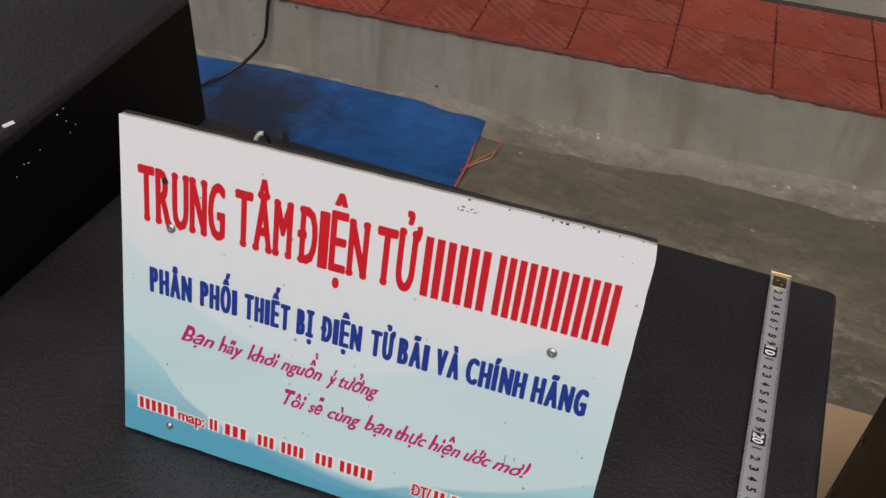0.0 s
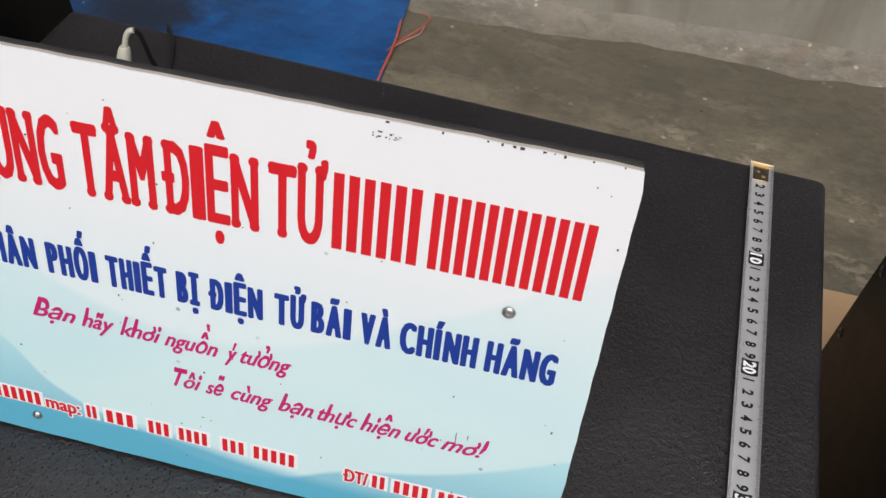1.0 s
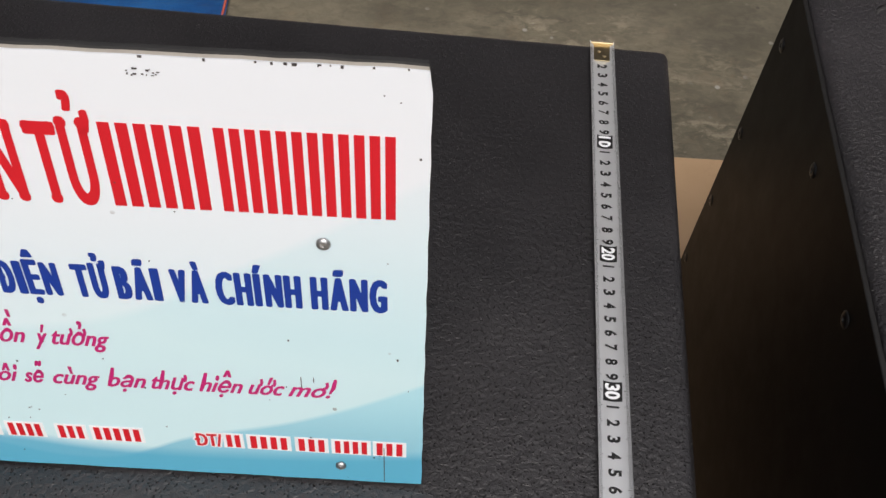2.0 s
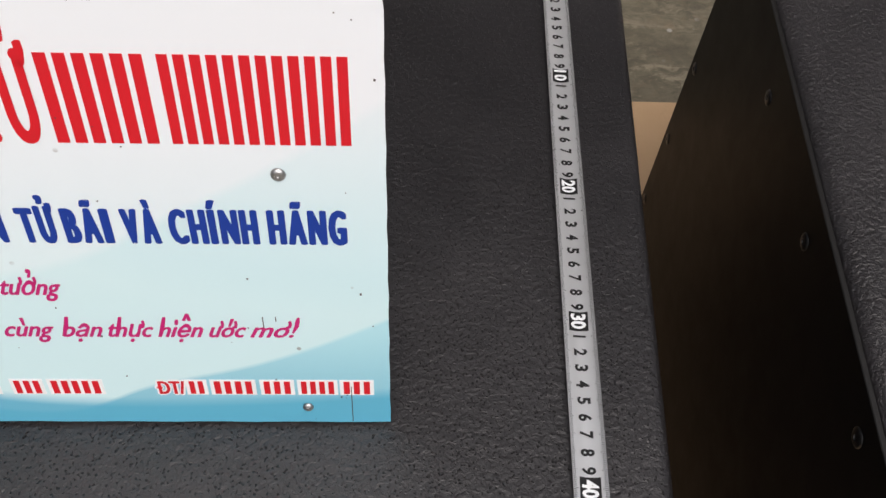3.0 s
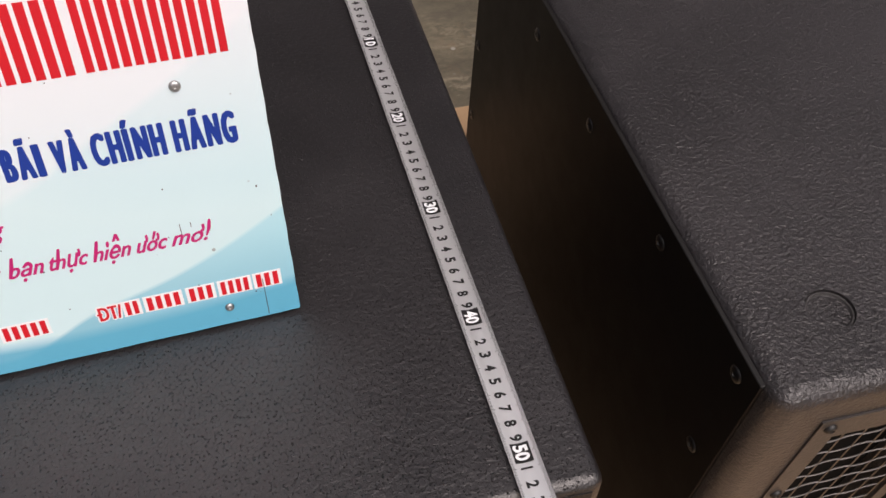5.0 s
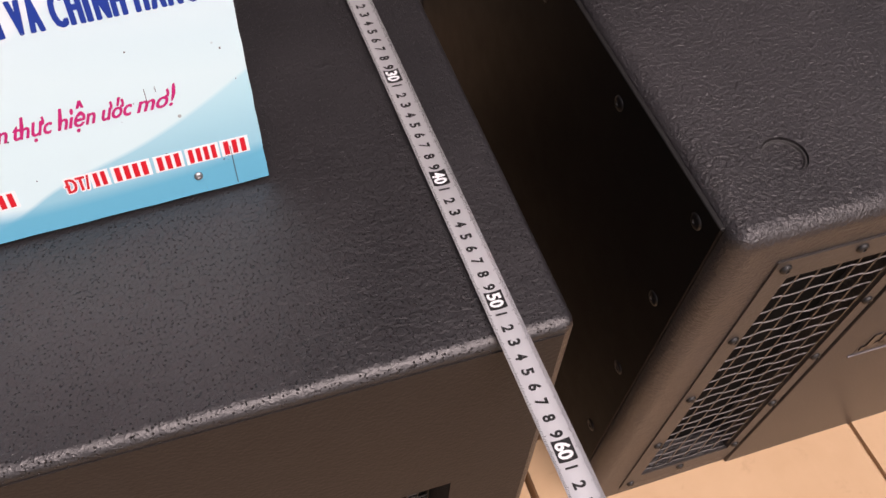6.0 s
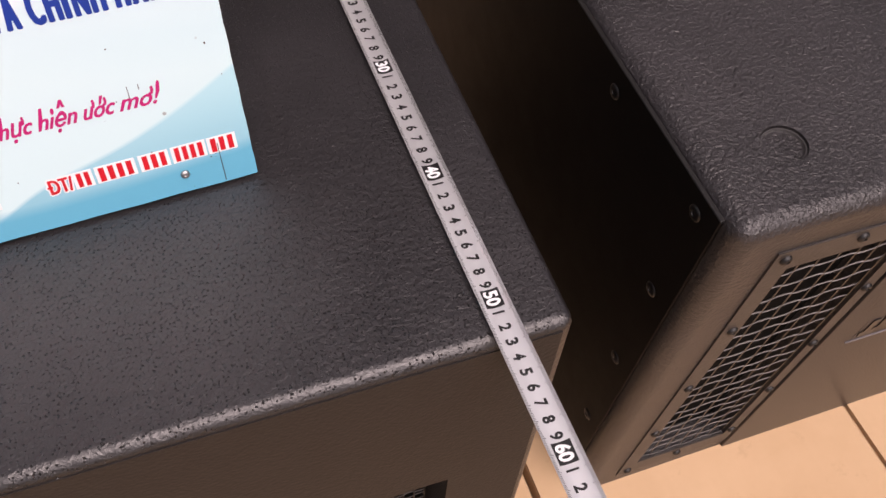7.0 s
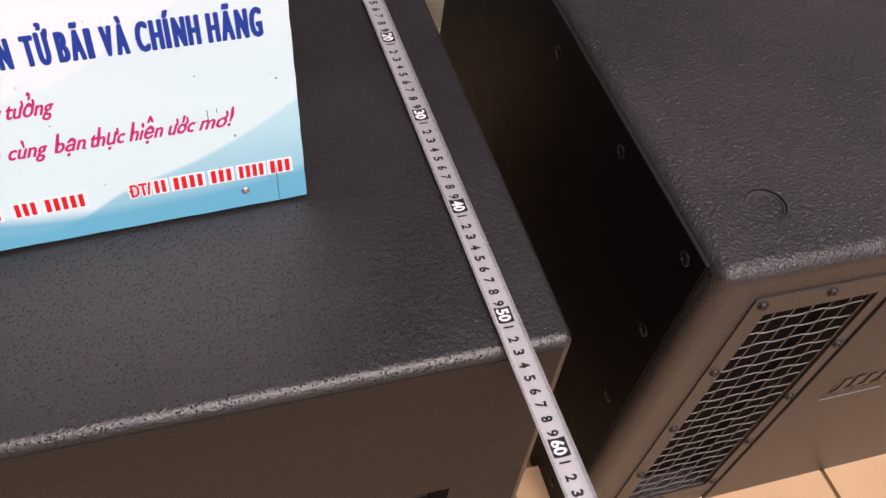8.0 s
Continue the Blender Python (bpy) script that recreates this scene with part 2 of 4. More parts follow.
def tarp_blue():
    m = Mat("blue_tarpaulin", 0.4)
    n = m.noise(6, 7, 0.62, warp=0.5)
    fold = m.noise(24, 4, 0.55, (1.0, 2.4, 1.0))
    col = m.ramp(n, (0.3, (0.003, 0.032, 0.115)), (0.5, (0.005, 0.065, 0.225)), (0.72, (0.012, 0.125, 0.37)))
    col = m.mix(m.math("MULTIPLY", m.grey(fold, 0.4, 0.75), 0.3), col, (0.015, 0.14, 0.4))
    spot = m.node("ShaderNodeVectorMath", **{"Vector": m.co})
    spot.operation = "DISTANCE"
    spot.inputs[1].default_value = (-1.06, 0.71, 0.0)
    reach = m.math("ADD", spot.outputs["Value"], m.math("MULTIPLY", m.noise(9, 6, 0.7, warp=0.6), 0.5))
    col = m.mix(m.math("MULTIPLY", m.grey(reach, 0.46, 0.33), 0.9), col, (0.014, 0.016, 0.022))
    grime = m.math("MULTIPLY", m.grey(m.noise(4.2, 6, 0.66, warp=0.8), 0.56, 0.7), 0.7)
    col = m.mix(grime, col, (0.014, 0.018, 0.03))
    flake = m.node("ShaderNodeTexVoronoi", Vector=m.co, Scale=38.0)
    dot = m.math("MULTIPLY", m.grey(flake.outputs["Distance"], 0.07, 0.03), m.grey(m.noise(7, 2), 0.54, 0.6))
    col = m.mix(dot, col, (0.5, 0.5, 0.48))
    m.set(Base_Color=col)
    m.bump(m.math("ADD", fold, m.math("MULTIPLY", m.noise(420, 2), 0.12)), 0.006, 0.6)
    return m.m


tarp_mat = tarp_blue()
tarp_hem = coated("orange_tarp_underside", (0.5, 0.1, 0.06), 0.6)
purple_edge = coated("violet_plastic_edge", (0.035, 0.03, 0.2), 0.5)


def cardboard():
    m = Mat("brown_cardboard", 0.8)
    n = m.noise(5, 6, 0.6)
    flute = m.noise(60, 3, 0.5, (1.0, 0.05, 1.0))
    col = m.ramp(n, (0.3, (0.55, 0.36, 0.2)), (0.7, (0.66, 0.45, 0.27)))
    col = m.mix(m.math("MULTIPLY", flute, 0.12), col, (0.4, 0.25, 0.13))
    col = m.mix(m.math("MULTIPLY", m.grey(m.noise(35, 6, 0.7), 0.6, 0.8), 0.3), col, (0.3, 0.18, 0.1))
    m.set(Base_Color=col)
    m.bump(flute, 0.0008, 0.4)
    return m.m


card_mat = cardboard()


def tape_steel():
    m = Mat("satin_white_steel_tape", 0.3, 0.65)
    n = m.noise(90, 4, 0.6, (1.0, 0.15, 1.0))
    m.set(Base_Color=m.mix(n, (0.76, 0.77, 0.78), (0.9, 0.91, 0.91)), Roughness=m.math("ADD", m.math("MULTIPLY", n, 0.2), 0.22))
    return m.m


tape_mat = tape_steel()


# ---- building helpers ----
def part(name, bm, material, parent, label="", smooth=False):
    """One mesh object under a thing or a part."""
    me = bpy.data.meshes.new(name)
    bm.normal_update()
    bm.to_mesh(me)
    bm.free()
    me.materials.append(material)
    if smooth:
        me.shade_smooth()
        me.set_sharp_from_angle(angle=radians(40))
    ob = new(name, me)
    if parent is not None:
        ob.parent = parent
    return tagged(ob, label) if label else ob


def thing(name, m, label, category, group="", kind=""):
    ob = new(name)
    ob.empty_display_size = 0.05
    ob.matrix_world = m
    return tagged(ob, label, category, group, kind)


def add_box(bm, x0, x1, y0, y1, z0, z1):
    vs = [bm.verts.new((x, y, z)) for z in (z0, z1) for x, y in ((x0, y0), (x1, y0), (x1, y1), (x0, y1))]
    for f in ((3, 2, 1, 0), (4, 5, 6, 7), (0, 1, 5, 4), (1, 2, 6, 5), (2, 3, 7, 6), (3, 0, 4, 7)):
        bm.faces.new([vs[i] for i in f])
    return vs


def box_bm(x0, x1, y0, y1, z0, z1, bevel=0.0, segments=2):
    bm = bmesh.new()
    add_box(bm, x0, x1, y0, y1, z0, z1)
    if bevel:
        bmesh.ops.bevel(bm, geom=bm.edges[:], offset=bevel, segments=segments, profile=0.6, affect="EDGES")
    return bm


def tube_bm(points, radius, sides=8, ends=None):
    """A round cord through the points; ends gives the radius point by point where it varies."""
    bm = bmesh.new()
    pts = [Vector(p) for p in points]
    rings = []
    for i, p in enumerate(pts):
        d = (pts[min(i + 1, len(pts) - 1)] - pts[max(i - 1, 0)]).normalized()
        a = d.cross(Vector((0.31, 0.17, 0.93))).normalized()
        b = d.cross(a)
        r = ends[i] if ends else radius
        rings.append([bm.verts.new(p + r * (math.cos(k * 2 * math.pi / sides) * a + math.sin(k * 2 * math.pi / sides) * b)) for k in range(sides)])
    for r0, r1 in zip(rings, rings[1:]):
        for k in range(sides):
            bm.faces.new((r0[k], r0[(k + 1) % sides], r1[(k + 1) % sides], r1[k]))
    bm.faces.new(rings[0][::-1])
    bm.faces.new(rings[-1])
    bmesh.ops.recalc_face_normals(bm, faces=bm.faces[:])
    return bm


def smooth_path(points, steps=8):
    """Catmull-Rom through the points."""
    p = [Vector(q) for q in points]
    p = [2 * p[0] - p[1], *p, 2 * p[-1] - p[-2]]
    out = []
    for a, b, c, d in zip(p, p[1:], p[2:], p[3:]):
        for k in range(steps):
            t = k / steps
            out.append(0.5 * (2 * b + (c - a) * t + (2 * a - 5 * b + 4 * c - d) * t * t + (3 * b - a - 3 * c + d) * t ** 3))
    return out + [p[-2]]


def dome_bm(radius, height, sides=14, slot=True):
    """A round screw head about the z axis with a small socket in it."""
    bm = bmesh.new()
    profile = [(1.0, 0.0), (0.97, 0.35), (0.8, 0.8), (0.5, 1.0), (0.36, 1.0), (0.3, 0.45)] if slot else [(1.0, 0.0), (0.95, 0.4), (0.75, 0.85), (0.4, 1.0)]
    rings = [[bm.verts.new((radius * r * math.cos(a * 2 * math.pi / sides), radius * r * math.sin(a * 2 * math.pi / sides), height * h)) for a in range(sides)] for r, h in profile]
    for r0, r1 in zip(rings, rings[1:]):
        for k in range(sides):
            bm.faces.new((r0[k], r0[(k + 1) % sides], r1[(k + 1) % sides], r1[k]))
    bm.faces.new(rings[-1])
    return bm


def pocketed_box(size, pockets, bevel, inner_bevel=0.0, segments=3):
    """A box from the origin to size with rectangular pockets sunk into its faces.
    pockets: {face: [(u0, u1, v0, v1, depth)]}, face 'front' (y = 0, u = x, v = z), 'left' (x = 0, u = y, v = z)."""
    sx, sy, sz = size
    bm = bmesh.new()
    c = add_box(bm, 0, sx, 0, sy, 0, sz)
    outer = bm.edges[:]
    for side, (u0, u1, v0, v1, depth) in pockets.items():
        if side == "front":
            at = lambda u, v, d: (u, d, v)
            corner = [c[0], c[1], c[5], c[4]]
        else:
            at = lambda u, v, d: (d, u, v)
            corner = [c[3], c[0], c[4], c[7]]
            u0, u1 = u1, u0
        face = next(f for f in bm.faces if set(f.verts) == set(corner))
        bm.faces.remove(face)
        rim = [bm.verts.new(at(u, v, 0)) for u, v in ((u0, v0), (u1, v0), (u1, v1), (u0, v1))]
        bed = [bm.verts.new(at(u, v, depth)) for u, v in ((u0, v0), (u1, v0), (u1, v1), (u0, v1))]
        for i in range(4):
            j = (i + 1) % 4
            bm.faces.new((corner[i], corner[j], rim[j], rim[i]))
            bm.faces.new((rim[i], rim[j], bed[j], bed[i]))
        bm.faces.new(bed)
    outer = [e for e in bm.edges if e in outer]
    bmesh.ops.bevel(bm, geom=outer, offset=bevel, segments=segments, profile=0.5, affect="EDGES")
    bmesh.ops.recalc_face_normals(bm, faces=bm.faces[:])
    return bm


def shear(bm, dy_per_z, z_ref):
    for v in bm.verts:
        v.co.y += dy_per_z * (v.co.z - z_ref)
    return bm


def cut_out(ob, cutters):
    """Takes the given solids (bmeshes in ob's own space) out of the mesh of ob."""
    for bm in cutters:
        me = bpy.data.meshes.new("cutter")
        bm.to_mesh(me)
        bm.free()
        tool = bpy.data.objects.new("cutter", me)
        scene.collection.objects.link(tool)
        tool.matrix_world = ob.parent.matrix_basis @ ob.matrix_basis
        mod = ob.modifiers.new("cut", "BOOLEAN")
        mod.operation, mod.object, mod.solver = "DIFFERENCE", tool, "EXACT"
        bpy.context.view_layer.update()
        cut = bpy.data.meshes.new_from_object(ob.evaluated_get(bpy.context.evaluated_depsgraph_get()))
        ob.modifiers.clear()
        old, ob.data = ob.data, cut
        bpy.data.meshes.remove(old)
        bpy.data.objects.remove(tool)
        bpy.data.meshes.remove(me)


def disc_bm(x, y, z0, z1, radius, sides=32):
    bm = bmesh.new()
    bmesh.ops.create_cone(bm, cap_ends=True, segments=sides, radius1=radius, radius2=radius, depth=z1 - z0, matrix=Matrix.Translation((x, y, (z0 + z1) / 2)))
    return bm


# ---- the ground and the steps ----
ground_bm = bmesh.new()
bmesh.ops.create_grid(ground_bm, x_segments=60, y_segments=60, size=20)
tagged(part("ground", ground_bm, floor_mat, None, "worn stained grey concrete yard floor"), category="floor", kind="structure")

STEP = pose(0, 0.955, 0, 0, 0, 4.4)
step_root = thing("steps", STEP, "cement steps with red tiled tread, edges worn", "steps", kind="structure")
step_bm = bmesh.new()
xs = [-4 + 0.05 * i for i in range(161)]
prof = [(-0.004, -0.02), (0.0, 0.03), (0.002, 0.1), (0.0, 0.182), (0.008, 0.188), (0.46, 0.188)]
rows_v = []
for i, x in enumerate(xs):
    row = []
    for j, (y, z) in enumerate(prof):
        wob = 0.004 * noise.noise((x * 2.3, z * 9, 4.1)) if j < 5 else 0
        row.append(step_bm.verts.new((x, y + wob, z)))
    rows_v.append(row)
for a, b in zip(rows_v, rows_v[1:]):
    for k in range(len(prof) - 1):
        step_bm.faces.new((a[k], b[k], b[k + 1], a[k + 1]))
part("lower_step", step_bm, riser_mat, step_root, smooth=True)

fillet_bm = bmesh.new()
prev = None
for i in range(321):
    x = -4 + 0.025 * i
    w = 0.05 + 0.03 * noise.noise((x * 3.1, 0.3, 0)) + 0.018 * noise.noise((x * 13, 2, 0))
    h = 0.016 + 0.008 * noise.noise((x * 5, 7, 0))
    cur = [fillet_bm.verts.new(p) for p in ((x, -w - 0.02, -0.002), (x, -w * 0.6, h * 0.55), (x, -0.012, h), (x, 0.004, h * 1.9))]
    if prev:
        for k in range(3):
            fillet_bm.faces.new((prev[k], cur[k], cur[k + 1], prev[k + 1]))
    prev = cur
part("mortar_fillet", fillet_bm, fillet_mat, step_root, "rough mortar along the foot", True)

part("upper_step", box_bm(-4, 4, 0.44, 1.6, 0.1, 0.36, 0.008), riser_mat, step_root)
# Unseen wall that closes the place and dims reflections from the north
tagged(part("wall_north", box_bm(-4, 4, 2.55, 2.75, 0, 3.2), wall_mat, None, "plain grey rendered wall, unseen, closing off the north"), category="wall", kind="structure")
# Two unseen walls, added so that sideways reflections in the cabinets go dark
tagged(part("wall_west", box_bm(-3.9, -3.7, -6.0, 0.55, 0, 2.6), blocker_mat, None, "plain dark wall, unseen, added to block the low sky"), category="wall", kind="structure")
tagged(part("wall_east", box_bm(4.2, 4.4, -6.0, 0.55, 0, 2.6), blocker_mat, None, "plain dark wall, unseen, added to block the low sky"), category="wall", kind="structure")
# Unseen slab, added to shut the northern sky out of the top reflections
tagged(part("porch_roof", box_bm(-4, 4, 1.25, 2.75, 3.0, 3.15), blocker_mat, None, "plain dark slab over the steps, unseen, added to darken reflections"), category="roof", kind="structure")

# ---- blue tarpaulin on the ground ----
def sheet_bm(corners, nx, ny, thick, height):
    """A thin sheet over four ground corners (a, b, c, d counter-clockwise), raised by height(u, v)."""
    bm = bmesh.new()
    a, b, c, d = [Vector((*p, 0)) for p in corners]
    grids = []
    for dz in (thick, 0.0):
        g = []
        for j in range(ny + 1):
            for i in range(nx + 1):
                u, v = i / nx, j / ny
                p = (a * (1 - u) + b * u) * (1 - v) + (d * (1 - u) + c * u) * v
                p.z = height(u, v, p) + dz
                g.append(bm.verts.new(p))
        grids.append(g)
    w = nx + 1
    top, low = grids
    for j in range(ny):
        for i in range(nx):
            k = j * w + i
            bm.faces.new((top[k], top[k + 1], top[k + w + 1], top[k + w]))
            bm.faces.new((low[k + w], low[k + w + 1], low[k + 1], low[k]))
    edge = [*range(0, nx), *(nx + w * j for j in range(ny)), *(w * ny + i for i in range(nx, 0, -1)), *(w * j for j in range(ny, 0, -1))]
    for e0, e1 in zip(edge, edge[1:] + edge[:1]):
        bm.faces.new((top[e1], top[e0], low[e0], low[e1]))
    return bm


def tarp_height(u, v, p):
    lift = 0.007 + 0.005 * noise.noise((p.x * 5, p.y * 7, 1.7)) + 0.002 * noise.noise((p.x * 17, p.y * 21, 0))
    near_riser = min(1.0, max(0.0, (p.y - (0.855 + 0.077 * p.x)) / 0.09))
    return lift + 0.012 * near_riser * (1 - 0.75 * max(0.0, (u - 0.75) * 4) ** 2)


tarp = thing("tarpaulin", pose(0, 0, 0), "creased blue plastic tarpaulin on the concrete, grimy and flecked", "tarpaulin")
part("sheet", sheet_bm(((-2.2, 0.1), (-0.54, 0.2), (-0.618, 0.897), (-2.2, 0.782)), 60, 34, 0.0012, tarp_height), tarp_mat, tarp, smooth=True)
hem_pts = [(-0.541 - 0.078 * t + 0.003 * math.sin(19 * t), 0.2 + 0.69 * t, 0.008 + 0.004 * math.sin(11 * t)) for t in [k / 24 for k in range(25)]]
part("hem", tube_bm(hem_pts, 0.0022, 6), tarp_hem, tarp, "orange underside turned out at the edge")
part("lower_sheet", sheet_bm(((-0.95, 0.84), (-0.668, 0.87), (-0.68, 0.921), (-0.95, 0.885)), 20, 4, 0.001, lambda u, v, p: 0.003 + 0.008 * v), purple_edge, tarp, "violet plastic layer showing at the corner")
for k, pts in enumerate([
    [(-0.607, 0.69, 0.006), (-0.587, 0.73, 0.012), (-0.562, 0.775, 0.016), (-0.559, 0.81, 0.014), (-0.580, 0.83, 0.006)],
    [(-0.604, 0.70, 0.005), (-0.582, 0.735, 0.008), (-0.565, 0.765, 0.006), (-0.562, 0.79, 0.01)],
    [(-0.588, 0.56, 0.006), (-0.579, 0.53, 0.008), (-0.572, 0.50, 0.004)],
    [(-0.585, 0.55, 0.005), (-0.572, 0.52, 0.006), (-0.565, 0.485, 0.003)],
]):
    part("loose_thread", tube_bm(smooth_path(pts, 5), 0.0012, 5), coated("pale_pink_thread", (0.55, 0.25, 0.2), 0.7) if k % 2 else tarp_hem, tarp)

# ---- cardboard on the ground ----
card = thing("cardboard_sheet", pose(0, 0, 0), "flattened brown cardboard carton under the speakers", "cardboard")
part("sheet", sheet_bm(((-0.75, -0.4), (0.85, -0.4), (0.85, 0.405), (-0.75, 0.34)), 24, 12, 0.005, lambda u, v, p: 0.001), card_mat, card)


def flap(corners, label):
    t = thing("cardboard_flap", pose(0, 0, 0), label, "cardboard", "cardboard lying before the speakers")
    part("board", sheet_bm(corners, 14, 10, 0.006, lambda u, v, p: 0.029 + 0.003 * noise.noise((p.x * 4, p.y * 4, corners[0][0]))), card_mat, t)
    part("carton_body", sheet_bm([(x * 0.995, y * 0.995) for x, y in corners], 3, 3, 0.022, lambda u, v, p: 0.006), card_mat, t)
    return t


flap(((0.075, -1.15), (0.449, -1.15), (0.432, -0.40), (0.068, -0.40)), "smooth brown cardboard carton lying flat in front of a speaker")
flap(((0.4555, -1.15), (1.2, -1.15), (1.2, -0.40), (0.438, -0.40)), "smooth brown cardboard flap with a dark slit beside it")
flap(((-0.75, -1.15), (0.055, -1.15), (0.06, -0.43), (-0.75, -0.40)), "creased brown cardboard carton before the black speaker")


# ---- speakers ----
def screw(parent, m, radius, height, material, label=""):
    ob = part("screw", dome_bm(radius, height), material, parent, label, True)
    ob.matrix_local = m
    return ob


def wire_mesh_bm(x0, x1, z0, z1, px, pz, y, r):
    """Vertical wires with crimped cross wires woven through them."""
    bm = bmesh.new()

    def wire(points, rad):
        rings = []
        for p in points:
            rings.append([bm.verts.new((p[0] + a * rad, p[1] + b * rad, p[2] + c * rad)) for a, b, c in (points_dir)])
        for r0, r1 in zip(rings, rings[1:]):
            for k in range(4):
                bm.faces.new((r0[k], r0[(k + 1) % 4], r1[(k + 1) % 4], r1[k]))

    n = round((x1 - x0) / px)
    points_dir = ((1, 0, 0), (0, -1, 0), (-1, 0, 0), (0, 1, 0))
    for i in range(n + 1):
        x = x0 + (x1 - x0) * i / n
        wire([(x, y, z0), (x, y, z1)], r)
    rows = round((z1 - z0) / pz)
    points_dir = ((0, 0, 1), (0, -1, 0), (0, 0, -1), (0, 1, 0))
    for j in range(rows + 1):
        z = z0 + (z1 - z0) * j / rows
        pts = []
        for i in range(n):
            xa, xb = x0 + (x1 - x0) * i / n, x0 + (x1 - x0) * (i + 1) / n
            s = 0.0005 if (i + j) % 2 else -0.0005
            pts += [(xa, y - s * 0.3, z - 0.0004), (xa * 0.75 + xb * 0.25, y - s, z - 0.0001), (xa * 0.25 + xb * 0.75, y - s, z + 0.0002), (xb - 0.0005, y, z + 0.0004)]
        wire(pts, r * 1.1)
    bmesh.ops.recalc_face_normals(bm, faces=bm.faces[:])
    return bm


# the speaker that carries the sign: origin at its lower front left corner
AW, AD, AH = 0.665, 0.523, 0.513
speaker_a = thing("subwoofer_speaker", pose(-AW, -AD, 0), "low black subwoofer cabinet in pitted textured paint, carrying a sign", "speaker", "black speakers")
part("cabinet", pocketed_box((AW, AD, AH), {"front": (0.068, AW - 0.068, 0.05, 0.325, 0.05)}, 0.008), paint_a, speaker_a, smooth=True)
def frame_bm(outer, inner, y0, y1):
    """A flat rectangular frame between two rectangles (x0, x1, z0, z1), from y0 to y1."""
    bm = bmesh.new()
    loops = []
    for x0, x1, z0, z1 in (outer, inner):
        for y in (y0, y1):
            loops.append([bm.verts.new((x, y, z)) for x, z in ((x0, z0), (x1, z0), (x1, z1), (x0, z1))])
    for a, b in ((0, 2), (2, 3), (3, 1), (1, 0)):
        for k in range(4):
            n = (k + 1) % 4
            bm.faces.new((loops[a][k], loops[a][n], loops[b][n], loops[b][k]))
    bmesh.ops.recalc_face_normals(bm, faces=bm.faces[:])
    return bm


# Thin plate over the front, with less sheen than the cabinet paint
face = frame_bm((0.0085, AW - 0.0085, 0.0085, AH - 0.0085), (0.068, AW - 0.068, 0.05, 0.325), -0.0007, 0.0005)
part("front_face", face, matt_front, speaker_a, "matt dark front plate round the opening")
# Near-black sheet that stands in for the shade deep in the opening
part("baffle", box_bm(0.069, AW - 0.069, 0.044, 0.0495, 0.051, 0.324), void_black, speaker_a)
part("grille_mesh", wire_mesh_bm(0.072, AW - 0.072, 0.054, 0.321, 0.009, 0.009, 0.03, 0.0007), dark_wire, speaker_a, "fine dark wire mesh deep in the front opening")

# the speaker beside it, raked slightly forward
BX, BF, BW, BD, BH = 0.104, -0.5115, 0.66, 0.607, 0.531
RAKE = -0.06
speaker_b = thing("speaker_cabinet", pose(BX, BF, 0), "black leathered-paint speaker cabinet with screwed side panel and wire grille", "speaker", "black speakers")


def b_part(name, bm, material, label="", smooth=False, parent=None):
    return part(name, shear(bm, RAKE, BH), material, parent or speaker_b, label, smooth)


def shifted(bm, dx):
    for v in bm.verts:
        v.co.x += dx
    return bm


cabinet_b = b_part("cabinet", shifted(pocketed_box((BW - 0.0035, BD, BH), {"front": (0.054, 0.156, 0.082, 0.473, 0.05)}, 0.0135, segments=5), 0.0035), paint_b, smooth=True)
side_panel = b_part("side_panel", box_bm(0.0010, 0.0045, 0.018, BD - 0.0145, 0.0145, BH - 0.0083, 0.0006, 1), panel_black, "smooth black side panel held by screws")
for y, z in [(0.039, 0.505), (0.153, 0.501), (0.289, 0.492), (0.42, 0.487), (0.572, 0.474), (0.041, 0.404), (0.04, 0.29), (0.037, 0.171), (0.05, 0.06), (0.578, 0.356), (0.578, 0.25), (0.578, 0.14), (0.2, 0.04), (0.4, 0.04)]:
    screw(side_panel, pose(0.0011, y + RAKE * (z - BH), z, 0, -90, 0), 0.0062, 0.0015, screw_gloss)
# Added strip that stands in for the highlight on the panel's top edge
b_part("panel_edge", box_bm(0.0008, 0.0042, 0.0185, BD - 0.015, BH - 0.0084, BH - 0.0071, 0.0004, 1), screw_black, "thin strip added for the bright line along the panel edge")
grille_frame = bmesh.new()
gx0, gx1, gz0, gz1 = 0.042, 0.171, 0.058, 0.496
for x0, x1, z0, z1 in ((gx0, 0.0585, gz0, gz1), (0.159, gx1, gz0, gz1), (0.0585, 0.159, gz0, 0.084), (0.0585, 0.159, 0.471, gz1)):
    add_box(grille_frame, x0, x1, -0.0014, 0.0005, z0, z1)
grille = b_part("grille_frame", grille_frame, flange_paint, "flat painted metal frame round the grille")
part("wire_mesh", shear(wire_mesh_bm(0.058, 0.1595, 0.083, 0.472, 0.017, 0.0195, 0.003, 0.00062), RAKE, BH), wire_metal, grille, "bright crimped wire mesh")
for x, z in [(0.051, 0.486), (0.051, 0.386), (0.051, 0.28), (0.052, 0.173), (0.052, 0.066), (0.109, 0.487), (0.164, 0.487), (0.164, 0.392), (0.164, 0.296), (0.164, 0.198), (0.164, 0.093), (0.107, 0.073)]:
    screw(grille, pose(x, -0.0014 + RAKE * (z - BH), z, 90, 0, 0), 0.0045, 0.0028, screw_black)
# Added near-black sheet, so the gaps between the wires look hollow
b_part("grille_backing", box_bm(0.0585, 0.1585, 0.024, 0.0265, 0.0835, 0.4715), void_black)
